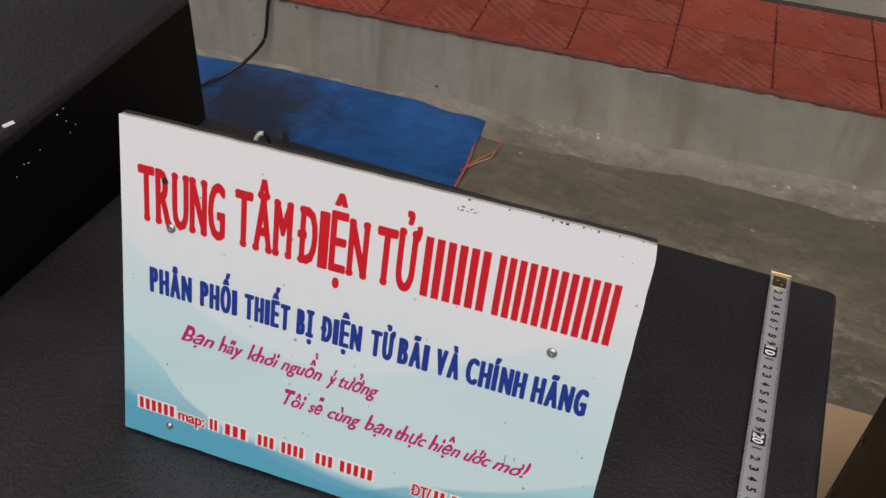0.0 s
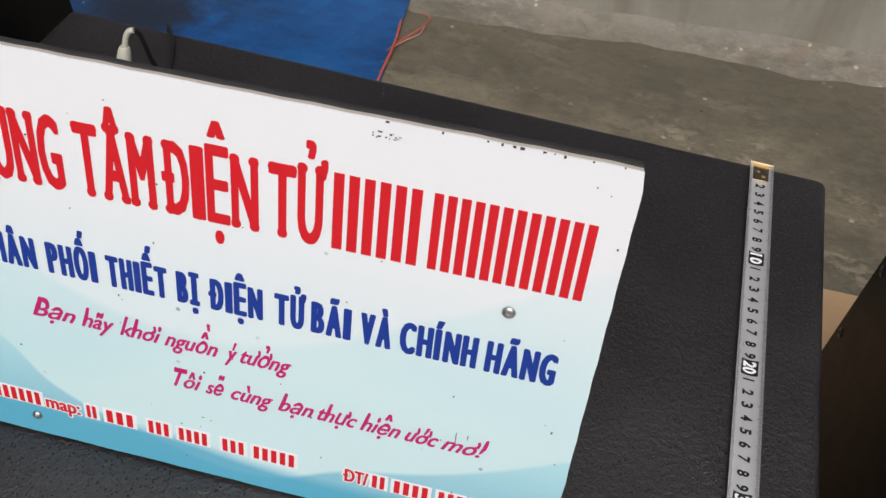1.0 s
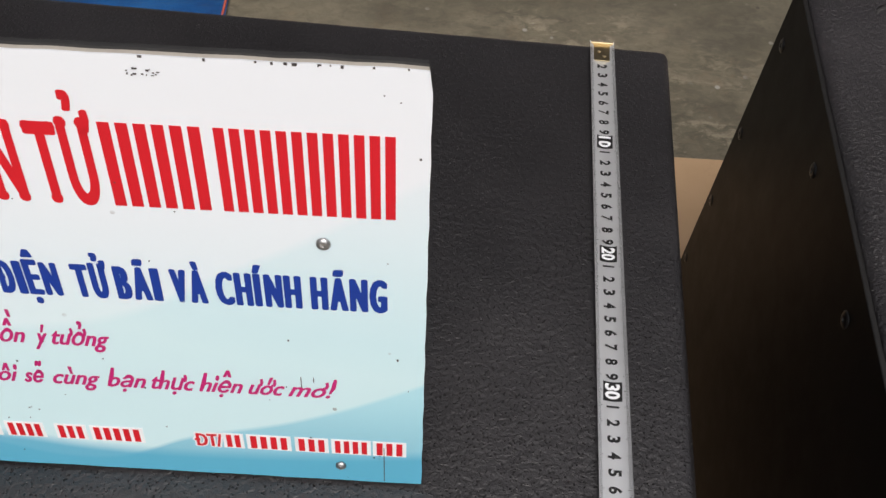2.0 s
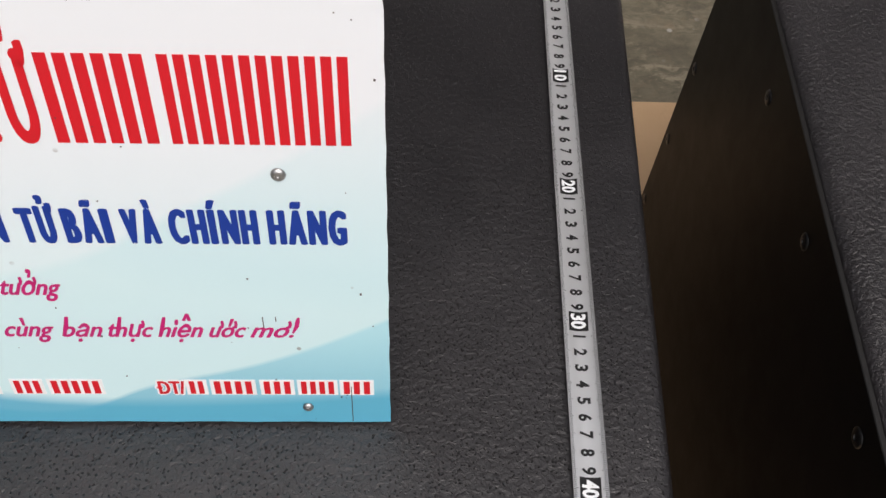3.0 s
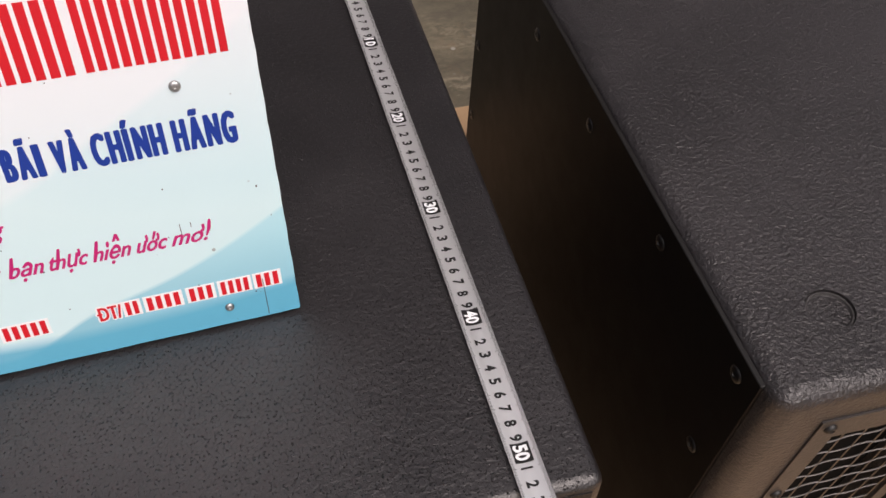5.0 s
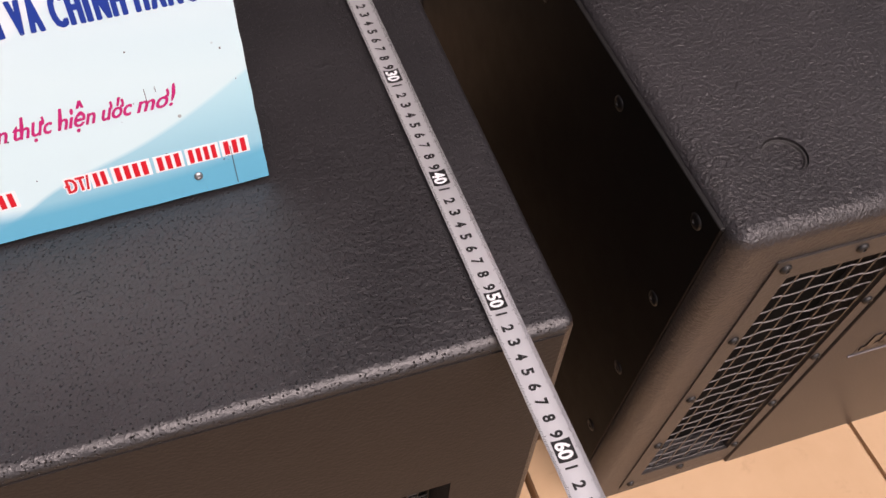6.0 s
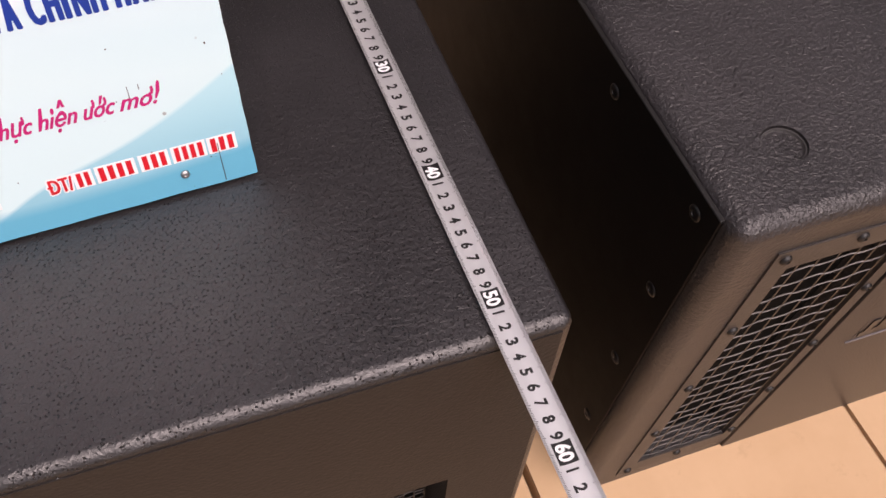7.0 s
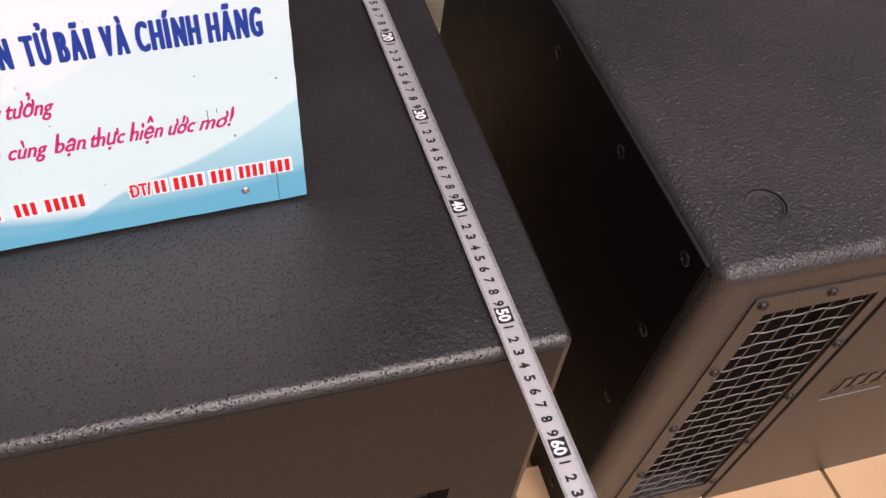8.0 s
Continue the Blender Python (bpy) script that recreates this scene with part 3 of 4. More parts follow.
b_part("front_panel", box_bm(0.1735, BW - 0.02, -0.0032, 0.0005, 0.024, 0.498, 0.0012, 2), front_paint, "matt black wooden front panel", True)
badge = b_part("badge", box_bm(0.21, 0.268, -0.0034, -0.003, 0.27, 0.312), front_paint, "small dark maker's badge")
stroke = bmesh.new()
for x0, z0, x1, z1, w in ((0.212, 0.284, 0.226, 0.312, 0.007), (0.224, 0.286, 0.24, 0.314, 0.008), (0.238, 0.286, 0.256, 0.312, 0.007), (0.252, 0.286, 0.274, 0.31, 0.007)):
    add_box(stroke, x0, x1, -0.0045, -0.0037, z0, z0 + w)
    add_box(stroke, (x0 + x1) / 2 - w / 2, (x0 + x1) / 2 + w / 2, -0.0045, -0.0037, z0, z1)
part("badge_shape", shear(stroke, RAKE, BH), logo_dark, badge)
line = bmesh.new()
add_box(line, 0.206, 0.275, -0.0045, -0.0029, 0.2735, 0.2749)
part("badge_line", shear(line, RAKE, BH), logo_light, badge)


def socket_bm(radius, depth, sides=28):
    """A round shallow cup with a raised rim; the top of the rim lies at z = 0.0015."""
    bm = bmesh.new()
    prof2 = [(1.14, 0.0002), (1.08, 0.0015), (1.0, 0.0014), (0.97, -depth * 0.2), (0.93, -depth), (0.2, -depth), (0.16, -depth * 0.6), (0.07, -depth * 0.6), (0.05, -depth)]
    rings = [[bm.verts.new((radius * r * math.cos(k * 2 * math.pi / sides), radius * r * math.sin(k * 2 * math.pi / sides), h)) for k in range(sides)] for r, h in prof2]
    for r0, r1 in zip(rings, rings[1:]):
        for k in range(sides):
            bm.faces.new((r0[k], r0[(k + 1) % sides], r1[(k + 1) % sides], r1[k]))
    bm.faces.new(rings[-1])
    return bm


cut_out(cabinet_b, [disc_bm(0.066, y, BH - 0.0035, BH + 0.01, 0.0155) for y in (0.057, 0.55)])
for y in (0.057, 0.55):
    rim = part("socket_disc", socket_bm(0.0138, 0.0006), disc_grey, speaker_b, "round recessed black disc with a centre rivet", True)
    rim.location = (0.066, y, BH - 0.0032)

scratch_rng = random.Random(11)
for k in range(7):
    x, y, turn = 0.05 + 0.3 * scratch_rng.random(), 0.03 + 0.45 * scratch_rng.random(), 360 * scratch_rng.random()
    mark = part("scratch", box_bm(-0.004 - 0.006 * scratch_rng.random(), 0.006, -0.00015, 0.00015, -0.0002, 0.00025), scratch_mat, speaker_b)
    mark.matrix_local = pose(x, y, BH, 0, 0, turn)

# the speaker on the far side of the sign, turned a little
CW, CD, CH = 0.62, 0.42, 0.632
speaker_c = thing("speaker_cabinet", pose(-0.6955, 0.042, 0, 0, 0, 4.0) @ pose(-CW, -CD, 0), "tall black speaker cabinet with dusty textured top", "speaker", "black speakers")
part("cabinet", pocketed_box((CW, CD, CH), {"front": (0.05, CW - 0.05, 0.06, 0.58, 0.03)}, 0.006, segments=4), paint_a, speaker_c, smooth=True)
# Same near-black sheet in place of shade in this front pocket
part("baffle", box_bm(0.052, CW - 0.052, 0.022, 0.0295, 0.062, 0.578), void_black, speaker_c)
c_side = part("side_panel", box_bm(CW - 0.001, CW + 0.0016, 0.012, CD - 0.006, 0.012, CH - 0.012, 0.0008, 1), panel_black, speaker_c, "smooth black side panel flecked with paint")
for k in range(9):
    r = random.Random(k)
    fleck = part("paint_fleck", box_bm(-0.0004, 0.0004, -0.0004, 0.0004, -0.0003, 0.0003), white_ink, c_side)
    fleck.matrix_local = pose(CW + 0.0018, CD - 0.2 - 0.1 * r.random(), CH - 0.012 - 0.03 * r.random(), r.random() * 90, 90, 0)
chip = part("paint_chip", box_bm(-0.005, 0.005, -0.0022, 0.0022, -0.0005, 0.001, 0.0004, 1), white_ink, speaker_c)
chip.matrix_local = pose(CW - 0.006, CD - 0.28, CH, 0, 0, 70)


for ob in [o for o in scene.objects if o.name.startswith("cabinet")]:
    even = ob.modifiers.new("even_normals", "WEIGHTED_NORMAL")
    even.keep_sharp = True

# ---- sign board ----
HORNED = dict(zip("ơớờởỡợƠỚỜỞỠỢưứừửữựƯỨỪỬỮỰ", "oóòỏõọOÓÒỎÕỌuúùủũụUÚÙỦŨỤ"))


def glyphs(body, bold, slant, spacing=1.0):
    cu = bpy.data.curves.new("letters", "FONT")
    cu.body, cu.offset, cu.shear, cu.resolution_u = body, bold, slant, 3
    cu.space_character = spacing
    ob = bpy.data.objects.new("letters", cu)
    scene.collection.objects.link(ob)
    bpy.context.view_layer.update()
    me = bpy.data.meshes.new_from_object(ob.evaluated_get(bpy.context.evaluated_depsgraph_get()))
    bpy.data.objects.remove(ob)
    bpy.data.curves.remove(cu)
    bm = bmesh.new()
    bm.from_mesh(me)
    bpy.data.meshes.remove(me)
    return bm


def stroke_faces(bm, pts, w, y=0.0):
    """A flat stroke through pts (x, y) of half width w, which tapers to nothing at no end."""
    left, right = [], []
    for k, p in enumerate(pts):
        d = Vector(pts[min(k + 1, len(pts) - 1)]) - Vector(pts[max(k - 1, 0)])
        nrm = Vector((-d.y, d.x)).normalized() * (w[k] if isinstance(w, (list, tuple)) else w)
        left.append(bm.verts.new((p[0] + nrm.x, p[1] + nrm.y, 0)))
        right.append(bm.verts.new((p[0] - nrm.x, p[1] - nrm.y, 0)))
    for k in range(len(pts) - 1):
        bm.faces.new((left[k], left[k + 1], right[k + 1], right[k]))


def text_bm(body, u0, u1, v, cap, bold=(0.0, 0.0), slant=0.0, y=-0.0003, knob=0.0, fat=0.0, running=None):
    """Letters in the built-in font, standing on the line v, drawn out to fill u0..u1. bold: how far the outline is swelled
    sideways and upwards, in metres; knob: radius of round blobs at the ends of the strokes, in metres;
    running: (start, scale) sets a letter of a running hand, with a small body and long ascenders."""
    plain = "".join(HORNED.get(c, c) for c in body)
    bm = glyphs(plain.replace("Đ", "D"), fat, slant)
    if plain[0] == "Đ":
        bar = [bm.verts.new((x, z, 0.5)) for x, z in ((-0.03, 0.31), (0.24, 0.31), (0.24, 0.385), (-0.03, 0.385))]
        bm.faces.new(bar)
    ends = []
    if knob:
        for e in bm.edges:
            p, q = e.verts[0].co, e.verts[1].co
            if abs(p.y - q.y) < 0.002 and e.is_boundary and 0.03 < abs(p.x - q.x) and (abs(p.y) < 0.012 or 0.66 < p.y < 0.74):
                a0, a1 = min(p.x, q.x), max(p.x, q.x)
                ends += [(x, p.y) for x in ([(a0 + a1) / 2] if a1 - a0 < 0.18 else [a0 + 0.03, a1 - 0.03])]
    for k, c in enumerate(body):
        if c in HORNED:
            probe = glyphs(plain[:k + 1], 0.0, slant)
            edge = max(q.co.x for q in probe.verts if q.co.y < 0.75)
            probe.free()
            top = 0.69 if c.isupper() else 0.51
            stroke_faces(bm, [(edge + dx, top + dz) for dx, dz in ((-0.07, -0.06), (0.03, -0.03), (0.07, 0.04), (0.06, 0.1))], 0.036)
    bx, bz = bold
    lo, hi = min(q.co.x for q in bm.verts), max(q.co.x for q in bm.verts)
    wide = (u1 - u0 - 2 * bx) / (hi - lo)
    at = lambda x, z: (u0 + bx + (x - lo) * wide, v + bz + z * (cap - 2 * bz) / 0.7)
    if running:
        tall = lambda z: z if z < 0 else (z * 0.83 if z < 0.5 else 0.415 + (z - 0.5) * 1.9)
        at = lambda x, z: (u0 + (x + running[0]) * running[1], v + tall(z) * cap / 0.7)
    for q in bm.verts:
        x, z = at(q.co.x, q.co.y)
        q.co = Vector((x, y - 0.00006 * q.co.z, z))
    if bx:
        faces = bm.faces[:]
        for k in range(12):
            a = k * math.pi / 6
            made = bmesh.ops.duplicate(bm, geom=faces)["geom"]
            for q in made:
                if isinstance(q, bmesh.types.BMVert):
                    q.co += Vector((bx * math.cos(a), -0.000004 * (k + 1), bz * math.sin(a)))
    for k, (ex_, ez_) in enumerate(ends):
        x, z = at(ex_, ez_)
        x = min(max(x, u0 + knob * 0.85), u1 - knob * 0.85)
        z += knob * 0.75 * (1 if ez_ < 0.1 else -1)
        bm.faces.new([bm.verts.new((x + knob * math.cos(j * math.pi / 7), y - 0.000055 - 0.000002 * k, z + knob * 1.1 * math.sin(j * math.pi / 7))) for j in range(14)])
    bm.normal_update()
    for f in bm.faces:
        if f.normal.y > 0:
            f.normal_flip()
    return bm


def letters(name, word, u0, u1, v, cap, material, bold, knob=0.0, gap=0.0004):
    """A word in capitals, letter by letter, each a part of the sign; they share the width evenly, as in a condensed face."""
    own = []
    for c in word:
        single = glyphs(HORNED.get(c, c), 0.0, 0.0)
        xs_ = [q.co.x for q in single.verts]
        single.free()
        natural = max(xs_) - min(xs_) + (0.09 if c in HORNED else 0.0)
        own.append(0.34 if natural < 0.3 else 0.6 + 0.5 * (natural - 0.5))
    f = (u1 - u0 - gap * (len(word) - 1)) / sum(own)
    x = u0
    for c, w in zip(word, own):
        part(name, text_bm(c, x, x + w * f, v, cap, bold, 0.0, -0.0003, 0.0 if c in "ÊỆẾE" else knob), material, sign)
        x += w * f + gap


def running_hand(name, word, u0, u1, v, cap, material, bold, slant):
    """A word in a slanted hand, letter by letter, each a part of the sign."""
    plain = "".join(HORNED.get(c, c) for c in word)

    def reach(body, side, lean=0.0):
        bm = glyphs(body, 0.0, lean)
        value = side(q.co.x for q in bm.verts)
        bm.free()
        return value

    starts = [reach(plain[:k + 1], max) - reach(plain[k], max) for k in range(len(plain))]
    lo = reach(plain, min, slant)
    scale = (u1 - u0) / (reach(plain, max, slant) + (0.06 if word[-1] in HORNED else 0.0) - lo)
    for c, start in zip(word, starts):
        part(name, text_bm(c, u0, u1, v, cap, bold, slant, running=(start - lo, scale)), material, sign)


def bars_bm(u0, u1, v, h, count, fill, y=-0.0003):
    """Upright bars in a row in place of letters."""
    bm = bmesh.new()
    step = (u1 - u0) / count
    for k in range(count):
        add_box(bm, u0 + k * step + step * (1 - fill) / 2, u0 + (k + 1) * step - step * (1 - fill) / 2, y, y + 0.0002, v, v + h)
    return bm


SW, SH = 0.332, 0.243
ex = Vector((0.33, 0.018, 0)).normalized()
ez = Vector((-0.0132, 0.243, 0.9699)).normalized()
ey = ez.cross(ex)
sign_pose = Matrix.Translation((-0.4785, -0.387, 0.5145)) @ Matrix((ex, ey, ez)).transposed().to_4x4()
sign = thing("sign_board", sign_pose, "white and cyan printed advertising board leaning back on a speaker", "sign")


def board_bm(y0, y1, grow=0.0, foot=0.0018, rise=0.0):
    bm = bmesh.new()
    n = 24
    rim_pts = [(SW * i / n - 0.0025 * (1 - i / n) ** 6, foot + 0.0002 * math.sin(i * 1.9)) for i in range(n + 1)] + [(SW + 0.0002 * math.sin(j * 2.3), foot + (SH - foot) * j / n) for j in range(1, n)]
    rim_pts += [(SW - 0.0012 - (SW - 0.0030) * i / n, SH + rise + 0.0002 * math.sin(i * 2.7) - (0.0006 if i in (0, n) else 0)) for i in range(n + 1)] + [(0.0018 - 0.0043 * (j / n) ** 1.6, SH - (SH - foot) * j / n) for j in range(1, n)]
    front = [bm.verts.new((x + (grow if x > SW / 2 else -grow), y0, z)) for x, z in rim_pts]
    back = [bm.verts.new((x + (grow if x > SW / 2 else -grow), y1, z)) for x, z in rim_pts]
    bm.faces.new(front)
    bm.faces.new(back[::-1])
    for i in range(len(front)):
        j = (i + 1) % len(front)
        bm.faces.new((front[j], front[i], back[i], back[j]))
    bmesh.ops.recalc_face_normals(bm, faces=bm.faces[:])
    return bm


part("printed_face", board_bm(0.0, 0.0008), sign_face_mat, sign, "glossy printed sheet, white fading to cyan waves")
part("board", board_bm(0.0009, 0.0035, -0.0003), board_edge, sign, "pale board core")
part("backing", board_bm(0.0036, 0.0065, -0.0006, 0.0, 0.001), board_back, sign, "dark board back")

heading = [("TRUNG", 0.0144, 0.0754), ("TÂM", 0.0821, 0.1208), ("ĐIỆN", 0.1242, 0.1702), ("TỬ", 0.1750, 0.2020)]
for word, a, b in heading:
    letters("heading_letter", word, a, b, 0.1750, 0.0392, red_ink, (0.0010, 0.0006), 0.0024, 0.0007)
for a, b, n in ((0.2035, 0.2450, 6), (0.2480, 0.3195, 12)):
    for k in range(n):
        part("heading_bar", bars_bm(a + (b - a) * k / n, a + (b - a) * (k + 1) / n, 0.1750, 0.0392, 1, 0.68), red_ink, sign)
blue_line = [("PHÂN", 0.0210, 0.0523), ("PHỐI", 0.0582, 0.0852), ("THIẾT", 0.0903, 0.1225), ("BỊ", 0.1272, 0.1391), ("ĐIỆN", 0.1438, 0.1717), ("TỬ", 0.1775, 0.1935), ("BÃI", 0.1960, 0.2161), ("VÀ", 0.2206, 0.2360), ("CHÍNH", 0.2400, 0.2776), ("HÃNG", 0.2815, 0.3150)]
for word, a, b in blue_line:
    letters("blue_letter", word, a, b, 0.1233, 0.0194, blue_ink, (0.0010, 0.0005), 0.0, 0.0006)
script = [("Bạn", 0.0445, 0.0690), ("hãy", 0.0723, 0.0904), ("khơi", 0.0937, 0.1168), ("nguồn", 0.1182, 0.1472), ("ý", 0.1508, 0.1575), ("tưởng", 0.1593, 0.1863)]
for word, a, b in script:
    running_hand("script_letter", word, a, b, 0.0925, 0.0118, pink_ink, (0.0003, 0.00022), 0.5)
script2 = [("Tôi", 0.1215, 0.1375), ("sẽ", 0.1395, 0.1502), ("cùng", 0.1535, 0.1765), ("bạn", 0.1797, 0.1987), ("thực", 0.2011, 0.2222), ("hiện", 0.2241, 0.2452), ("ước", 0.2479, 0.2653), ("mơ!", 0.2670, 0.2905)]
for word, a, b in script2:
    running_hand("script_letter", word, a, b, 0.0655, 0.0118, pink_ink, (0.0003, 0.00022), 0.5)


for word, a, b in (("map:", 0.0415, 0.0625), ("ĐT/", 0.2165, 0.2305)):
    part("contact_halo", text_bm(word, a - 0.0010, b + 0.0010, 0.0232, 0.0118, (0.0011, 0.0010), 0.0, -0.0002), white_ink, sign)
    part("contact_word", text_bm(word, a, b, 0.0242, 0.0098, (0.0004, 0.0002), 0.0, -0.0004), red_ink, sign)
for a, b, n in ((0.0098, 0.039, 6), (0.066, 0.073, 2), (0.0775, 0.0955, 3), (0.103, 0.1165, 3), (0.121, 0.139, 4), (0.1465, 0.1605, 3), (0.1645, 0.1896, 5), (0.232, 0.2405, 2), (0.244, 0.2645, 4), (0.2685, 0.2835, 3), (0.287, 0.305, 4), (0.308, 0.323, 3)):
    part("contact_halo", bars_bm(a - 0.001, b + 0.001, 0.0235, 0.0112, 1, 1.0, -0.0002), white_ink, sign)
    for k in range(n):
        part("contact_bar", bars_bm(a + (b - a) * k / n, a + (b - a) * (k + 1) / n, 0.0245, 0.0092, 1, 0.6, -0.0005), red_ink, sign)
for u, v in ((0.0375, 0.1744), (0.2885, 0.1609), (0.0346, 0.0161), (0.2904, 0.0147)):
    screw(sign, pose(u, -0.0006, v, 90, 0, 0), 0.0032 if v > 0.02 else 0.0028, 0.0014, steel, "small bright rivet")
screw(sign, pose(0.0337, -0.0006, 0.2061, 90, 0, 0), 0.0022, 0.0008, screw_black, "dark empty rivet hole")
scuffs = bmesh.new()
rs = random.Random(5)
for u, v, n in ((0.226, 0.236, 14), (0.27, 0.07, 4), (0.276, 0.069, 3), (0.312, 0.022, 3), (0.135, 0.045, 3)):
    for k in range(n):
        a, b, w, h = u + 0.012 * (rs.random() - 0.5), v + 0.003 * (rs.random() - 0.5), 0.0003 + 0.001 * rs.random(), 0.0002 + 0.0005 * rs.random()
        add_box(scuffs, a, a + w, -0.0004, -0.0001, b, b + h)
for k in range(46):
    a, b, w = 0.004 + 0.324 * rs.random(), 0.004 + 0.235 * rs.random(), 0.0003 + 0.0006 * rs.random() ** 2
    add_box(scuffs, a, a + w, -0.0004, -0.0001, b, b + w * (0.6 + 0.8 * rs.random()))
for k in range(14):
    a = 0.2 + 0.13 * rs.random() ** 0.6
    add_box(scuffs, a, a + 0.0005 + 0.0012 * rs.random(), -0.0004, -0.0001, SH - 0.0004 - 0.0009 * rs.random() ** 2, SH + 0.0001)
add_box(scuffs, 0.3125, 0.3129, -0.0004, -0.0001, 0.003, 0.03)
add_box(scuffs, 0.2735, 0.2739, -0.0004, -0.0001, 0.072, 0.079)
add_box(scuffs, 0.2795, 0.2799, -0.0004, -0.0001, 0.076, 0.079)
tagged(part("scuffs", scuffs, scuff_ink, sign), kind="stuff")

# ---- cables ----
lead = thing("cable", pose(0, 0, 0), "white cable plug and black lead rising from a small black adapter", "cable")
puck = bmesh.new()
prof_puck = [(0.02, 0.5133), (0.0225, 0.516), (0.0225, 0.543), (0.02, 0.5475), (0.012, 0.5495), (0.007, 0.55)]
prings = [[puck.verts.new((-0.539 + r * 1.25 * math.cos(k * math.pi / 12), -0.113 + r * math.sin(k * math.pi / 12), z)) for k in range(24)] for r, z in prof_puck]
for r0, r1 in zip(prings, prings[1:]):
    for k in range(24):
        puck.faces.new((r0[k], r0[(k + 1) % 24], r1[(k + 1) % 24], r1[k]))
puck.faces.new(prings[-1])
puck.faces.new(prings[0][::-1])
part("adapter", puck, cable_black, lead, "small rounded black plastic adapter", True)
part("plug", tube_bm([(-0.5385, -0.1125, 0.548), (-0.5375, -0.1115, 0.556), (-0.536, -0.11, 0.566), (-0.5345, -0.1085, 0.5735), (-0.534, -0.108, 0.576)], 0.005, 12, [0.0062, 0.006, 0.0054, 0.0046, 0.0034]), cable_white, lead, "dirty white plastic plug", True)
part("white_sleeve", tube_bm(smooth_path([(-0.534, -0.108, 0.575), (-0.5325, -0.1065, 0.583), (-0.5295, -0.105, 0.5885), (-0.5255, -0.104, 0.590)], 5), 0.0022, 10), cable_white, lead, "", True)
part("black_lead", tube_bm(smooth_path([(-0.526, -0.104, 0.590), (-0.524, -0.1, 0.583), (-0.525, -0.092, 0.556), (-0.53, -0.075, 0.525), (-0.54, -0.05, 0.5155), (-0.553, -0.02, 0.5155), (-0.568, 0.001, 0.5155), (-0.573, 0.008, 0.505), (-0.573, 0.009, 0.45), (-0.573, 0.014, 0.3), (-0.575, 0.03, 0.1), (-0.58, 0.08, 0.014)], 6), 0.0019, 8), cable_black, lead, "", True)
power = thing("cable", pose(0, 0, 0), "thick black cable hanging down the step onto the tarpaulin", "cable")
part("cord", tube_bm(smooth_path([(-1.10, 1.2, 0.202), (-1.105, 0.95, 0.203), (-1.112, 0.872, 0.198), (-1.117, 0.858, 0.178), (-1.127, 0.852, 0.105), (-1.145, 0.842, 0.07), (-1.169, 0.822, 0.043), (-1.196, 0.785, 0.024), (-1.222, 0.73, 0.018), (-1.27, 0.5, 0.017), (-1.3, 0.2, 0.017)], 8), 0.004, 10), cable_black, power, "", True)

# ---- tape measure blade ----
TX, TS = -0.0522, -0.0205
CM, ZERO = 0.00975, -0.0083
tape = thing("measuring_tape", pose(0, 0, 0.5132), "extended satin steel measuring tape across a speaker top", "tape measure")


def tape_x(y):
    return TX + TS * y


def tape_z(y, s):
    """Height of the dished blade; s runs from -1 to 1 across it."""
    return 0.0004 + 0.0032 * s * s


HALF = 0.009
blade = bmesh.new()
sect = [-1 + 0.25 * k for k in range(9)]
rings = []
for k in range(49):
    y = ZERO + 0.006 - 0.96 * k / 48
    rings.append([[blade.verts.new((tape_x(y) + HALF * s, y, tape_z(y, s) + dz)) for s in sect] for dz in (0.0, -0.0003)])
for (t0, l0), (t1, l1) in zip(rings, rings[1:]):
    for i in range(8):
        blade.faces.new((t0[i], t1[i], t1[i + 1], t0[i + 1]))
        blade.faces.new((l0[i], l0[i + 1], l1[i + 1], l1[i]))
    for i in (0, 8):
        blade.faces.new((t0[i], l0[i], l1[i], t1[i]))
bmesh.ops.recalc_face_normals(blade, faces=blade.faces[:])
part("blade", blade, tape_mat, tape, "", True)
ticks = bmesh.new()
for k in range(1, 950):
    y = ZERO - 0.1 * CM * k
    reach = 0.3 if k % 10 == 0 else 0.2
    for s0, s1 in ((-0.99, -0.99 + reach), (0.99 - reach, 0.99)):
        q = [ticks.verts.new((tape_x(y) + HALF * s, y + e, tape_z(y, s) + 0.00025)) for s, e in ((s0, -0.00014), (s1, -0.00014), (s1, 0.00014), (s0, 0.00014))]
        ticks.faces.new(q)
tagged(part("millimetre_scale", ticks, tape_ink, tape), kind="stuff")


def numeral(body, y, size, material, lift):
    width = size * (0.62 if body != "1" else 0.18) * len(body)
    bm = text_bm(body, 0, width, 0, size, (0.0, 0.0), 0, 0, 0.0, 0.035)
    mid = width / 2
    for q in bm.verts:
        u, v = q.co.x - mid, q.co.z - size / 2
        q.co = Vector((tape_x(y) + v, y - u, tape_z(y, v / HALF) + lift - q.co.y))
    bmesh.ops.recalc_face_normals(bm, faces=bm.faces[:])
    part("numeral", bm, material, tape)


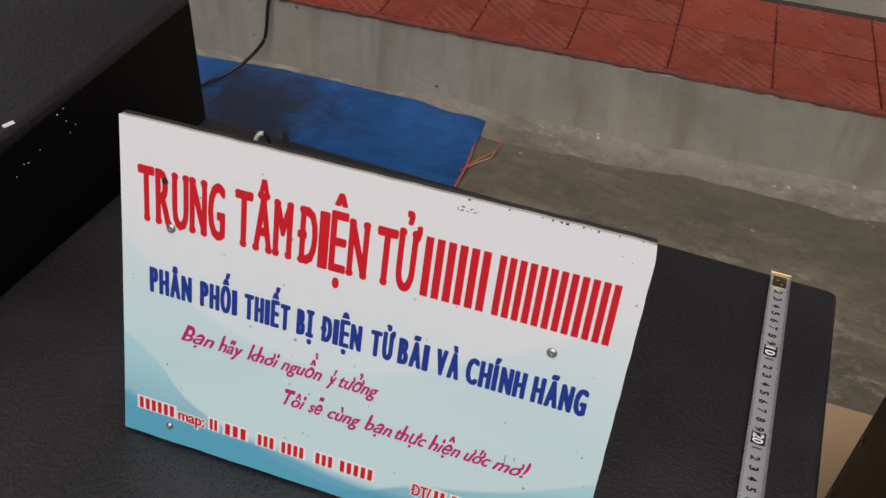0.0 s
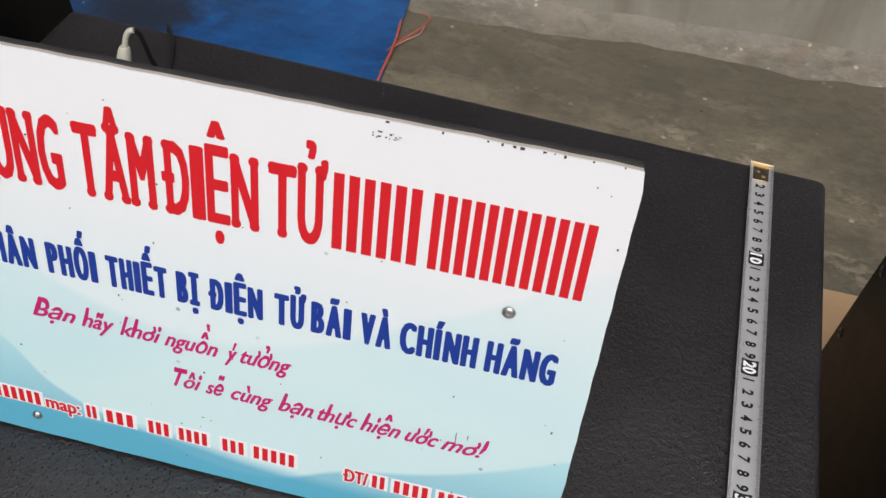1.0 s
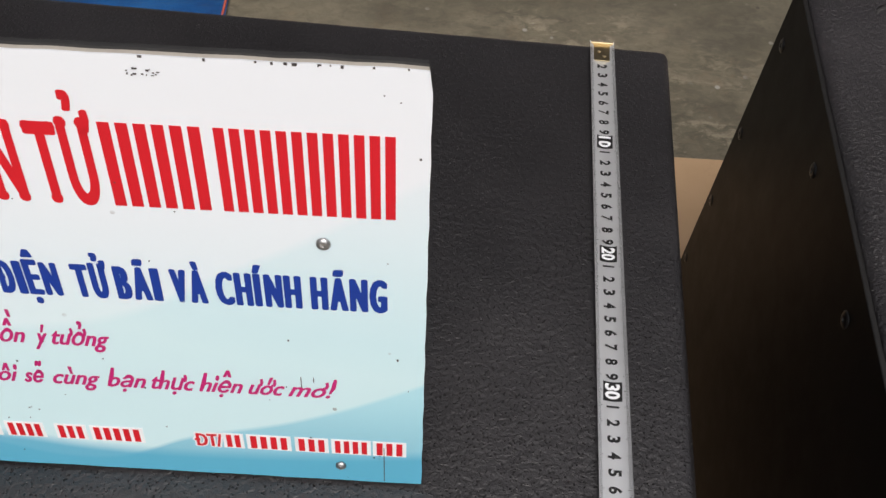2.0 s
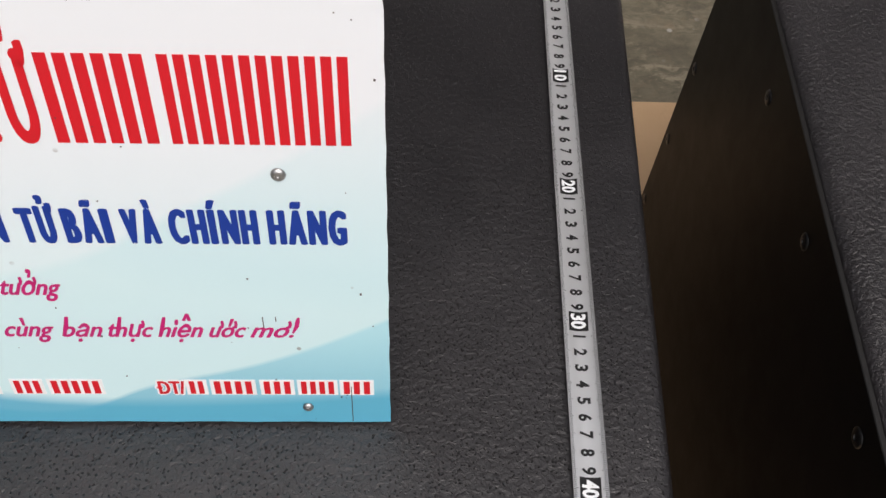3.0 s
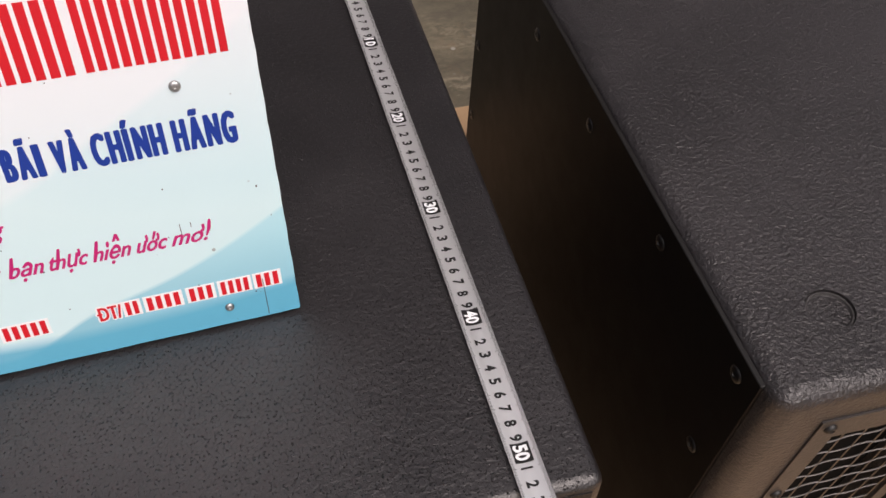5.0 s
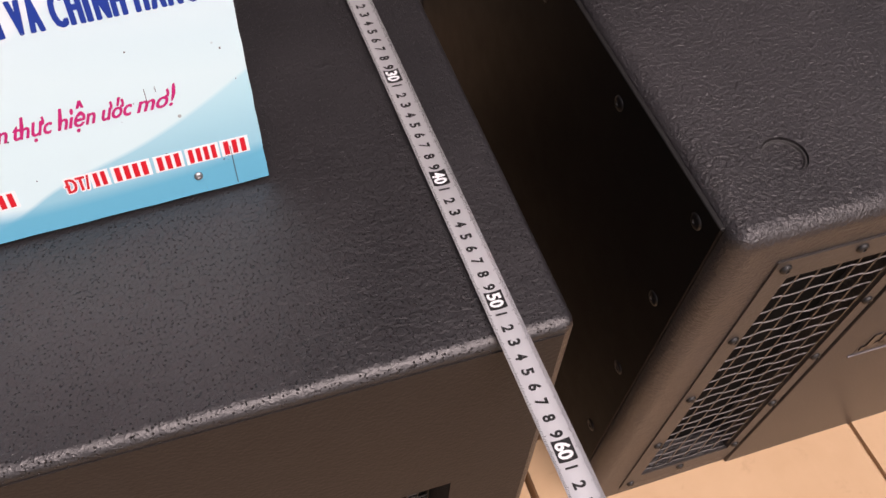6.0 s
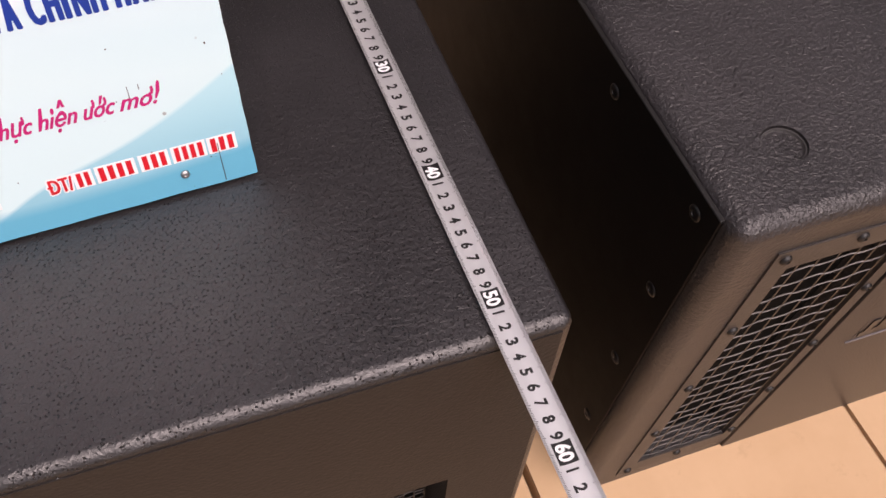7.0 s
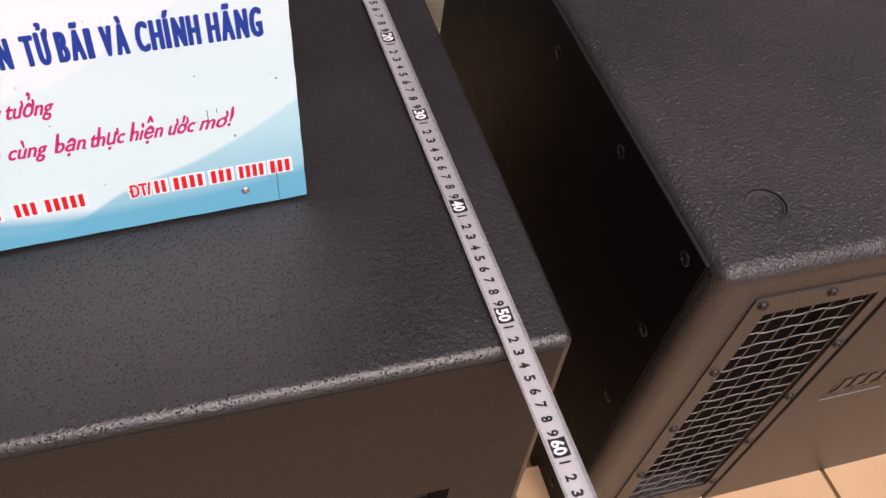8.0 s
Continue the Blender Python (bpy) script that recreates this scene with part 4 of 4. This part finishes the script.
for cm in range(1, 93):
    if cm % 10:
        numeral(str(cm % 10), ZERO - CM * cm, 0.0066, tape_ink, 0.00022)
    else:
        plate = bmesh.new()
        for i in range(6):
            sa, sb = -0.6 + 0.2 * i, -0.4 + 0.2 * i
            q = [plate.verts.new((tape_x(ZERO - CM * cm) + HALF * s, ZERO - CM * cm + e, tape_z(0, s) + 0.00022)) for s, e in ((sa, -0.0062), (sb, -0.0062), (sb, 0.0062), (sa, 0.0062))]
            plate.faces.new(q)
        part("decade_block", plate, tape_ink, tape)
        numeral(str(cm), ZERO - CM * cm, 0.0078, white_ink, 0.0005)
hook = box_bm(tape_x(0) - 0.0085, tape_x(0) + 0.0085, ZERO + 0.003, ZERO + 0.0045, -0.0, 0.0045, 0.0004, 1)
add_box(hook, tape_x(0) - 0.006, tape_x(0) + 0.006, ZERO - 0.014, ZERO + 0.0042, 0.0012, 0.0022)
part("end_hook", hook, brass, tape, "worn brass end hook", False)
for dx, dy in ((-0.002, -0.004), (0.002, -0.009)):
    r = part("rivet", dome_bm(0.0017, 0.0011, 8, False), brass, tape)
    r.location = (tape_x(0) + dx, ZERO + dy, 0.0021)


# ---- red tiles on the lower step ----
def tile_mesh():
    """A 0.2 m tile: four pads, two of them ribbed along one diagonal, two with finer ribs."""
    bm = bmesh.new()
    s = 0.197
    add_box(bm, 0, s, 0, s, 0, 0.0055)
    for i in (0, 1):
        for j in (0, 1):
            x0, y0, c = 0.002 + i * 0.098, 0.002 + j * 0.098, 0.0945
            n = 7 if (i + j) % 2 else 9
            if (i + j) % 2 == 0:
                add_box(bm, x0, x0 + c, y0, y0 + c, 0.0055, 0.0068)
                base_z, h, w = 0.0068, 0.0006, 0.004
            else:
                floor_q = [bm.verts.new(p) for p in ((x0, y0, 0.0056), (x0 + c, y0, 0.0056), (x0 + c, y0 + c, 0.0056), (x0, y0 + c, 0.0056))]
                bm.faces.new(floor_q).material_index = 1
                base_z, h, w = 0.0056, 0.002, 0.0152
            for k in range(n):
                o = (k + 0.5) / n * 2 * c - c
                a = (max(0, o), min(c, c + o))
                p0, p1 = Vector((x0 + a[0], y0 + c - (a[0] - o if o < 0 else 0), 0)), Vector((x0 + a[1], y0 + (0 if o < 0 else o), 0))
                p0.y = y0 + c - (a[0] - o) if o <= 0 else y0 + c
                p0.x = x0 + (0 if o <= 0 else o)
                p0.y = y0 + (c + o if o <= 0 else c)
                p1.x = x0 + (c + o if o <= 0 else c)
                p1.y = y0 + (0 if o <= 0 else o)
                d = (p1 - p0).normalized()
                side = Vector((-d.y, d.x, 0)) * w / 2
                lowv = [bm.verts.new(q + Vector((0, 0, base_z))) for q in (p0 - side, p1 - side, p1 + side, p0 + side)]
                topv = [bm.verts.new(q + Vector((0, 0, base_z + h))) for q in (p0 - side * 0.6, p1 - side * 0.6, p1 + side * 0.6, p0 + side * 0.6)]
                bm.faces.new(topv)
                for e in range(4):
                    f = (e + 1) % 4
                    bm.faces.new((lowv[e], lowv[f], topv[f], topv[e]))
    bmesh.ops.recalc_face_normals(bm, faces=bm.faces[:])
    me = bpy.data.meshes.new("tile")
    bm.to_mesh(me)
    bm.free()
    me.materials.append(tile_mat)
    me.materials.append(groove_mat)
    return me


part("tile_bed", box_bm(-3.95, 3.95, 0.006, 0.44, 0.184, 0.1895), joint_mat, step_root, "mortar bed showing in the tile joints")
tile_data = tile_mesh()
rt = random.Random(3)
for j in range(2):
    for i in range(-18, 21):
        ob = new("tile", tile_data)
        ob.parent = step_root
        ob.matrix_local = pose(-0.276 + 0.2 * i, 0.004 + 0.2005 * j, 0.1892 + 0.0008 * rt.random(), 0.3 * (rt.random() - 0.5), 0.3 * (rt.random() - 0.5), 0.5 * (rt.random() - 0.5))
lip = bmesh.new()
prev = None
for k in range(0, 1581):
    x = -3.95 + 0.005 * k
    drop = 0.003 + 0.007 * abs(noise.noise((x * 14, 1.1, 0))) + 0.005 * noise.noise((x * 60, 3.3, 0))
    out = 0.003 + 0.004 * noise.noise((x * 31, 5, 0))
    cur = [lip.verts.new(p) for p in ((x, 0.006, 0.1952), (x, -out, 0.1925), (x, -out - 0.001, 0.1925 - drop), (x, 0.006, 0.191 - drop))]
    if prev:
        for e in range(3):
            lip.faces.new((prev[e], cur[e], cur[e + 1], prev[e + 1]))
    prev = cur
part("tile_lip", lip, tile_rim, step_root, "ragged red glaze and mortar along the tile edge")
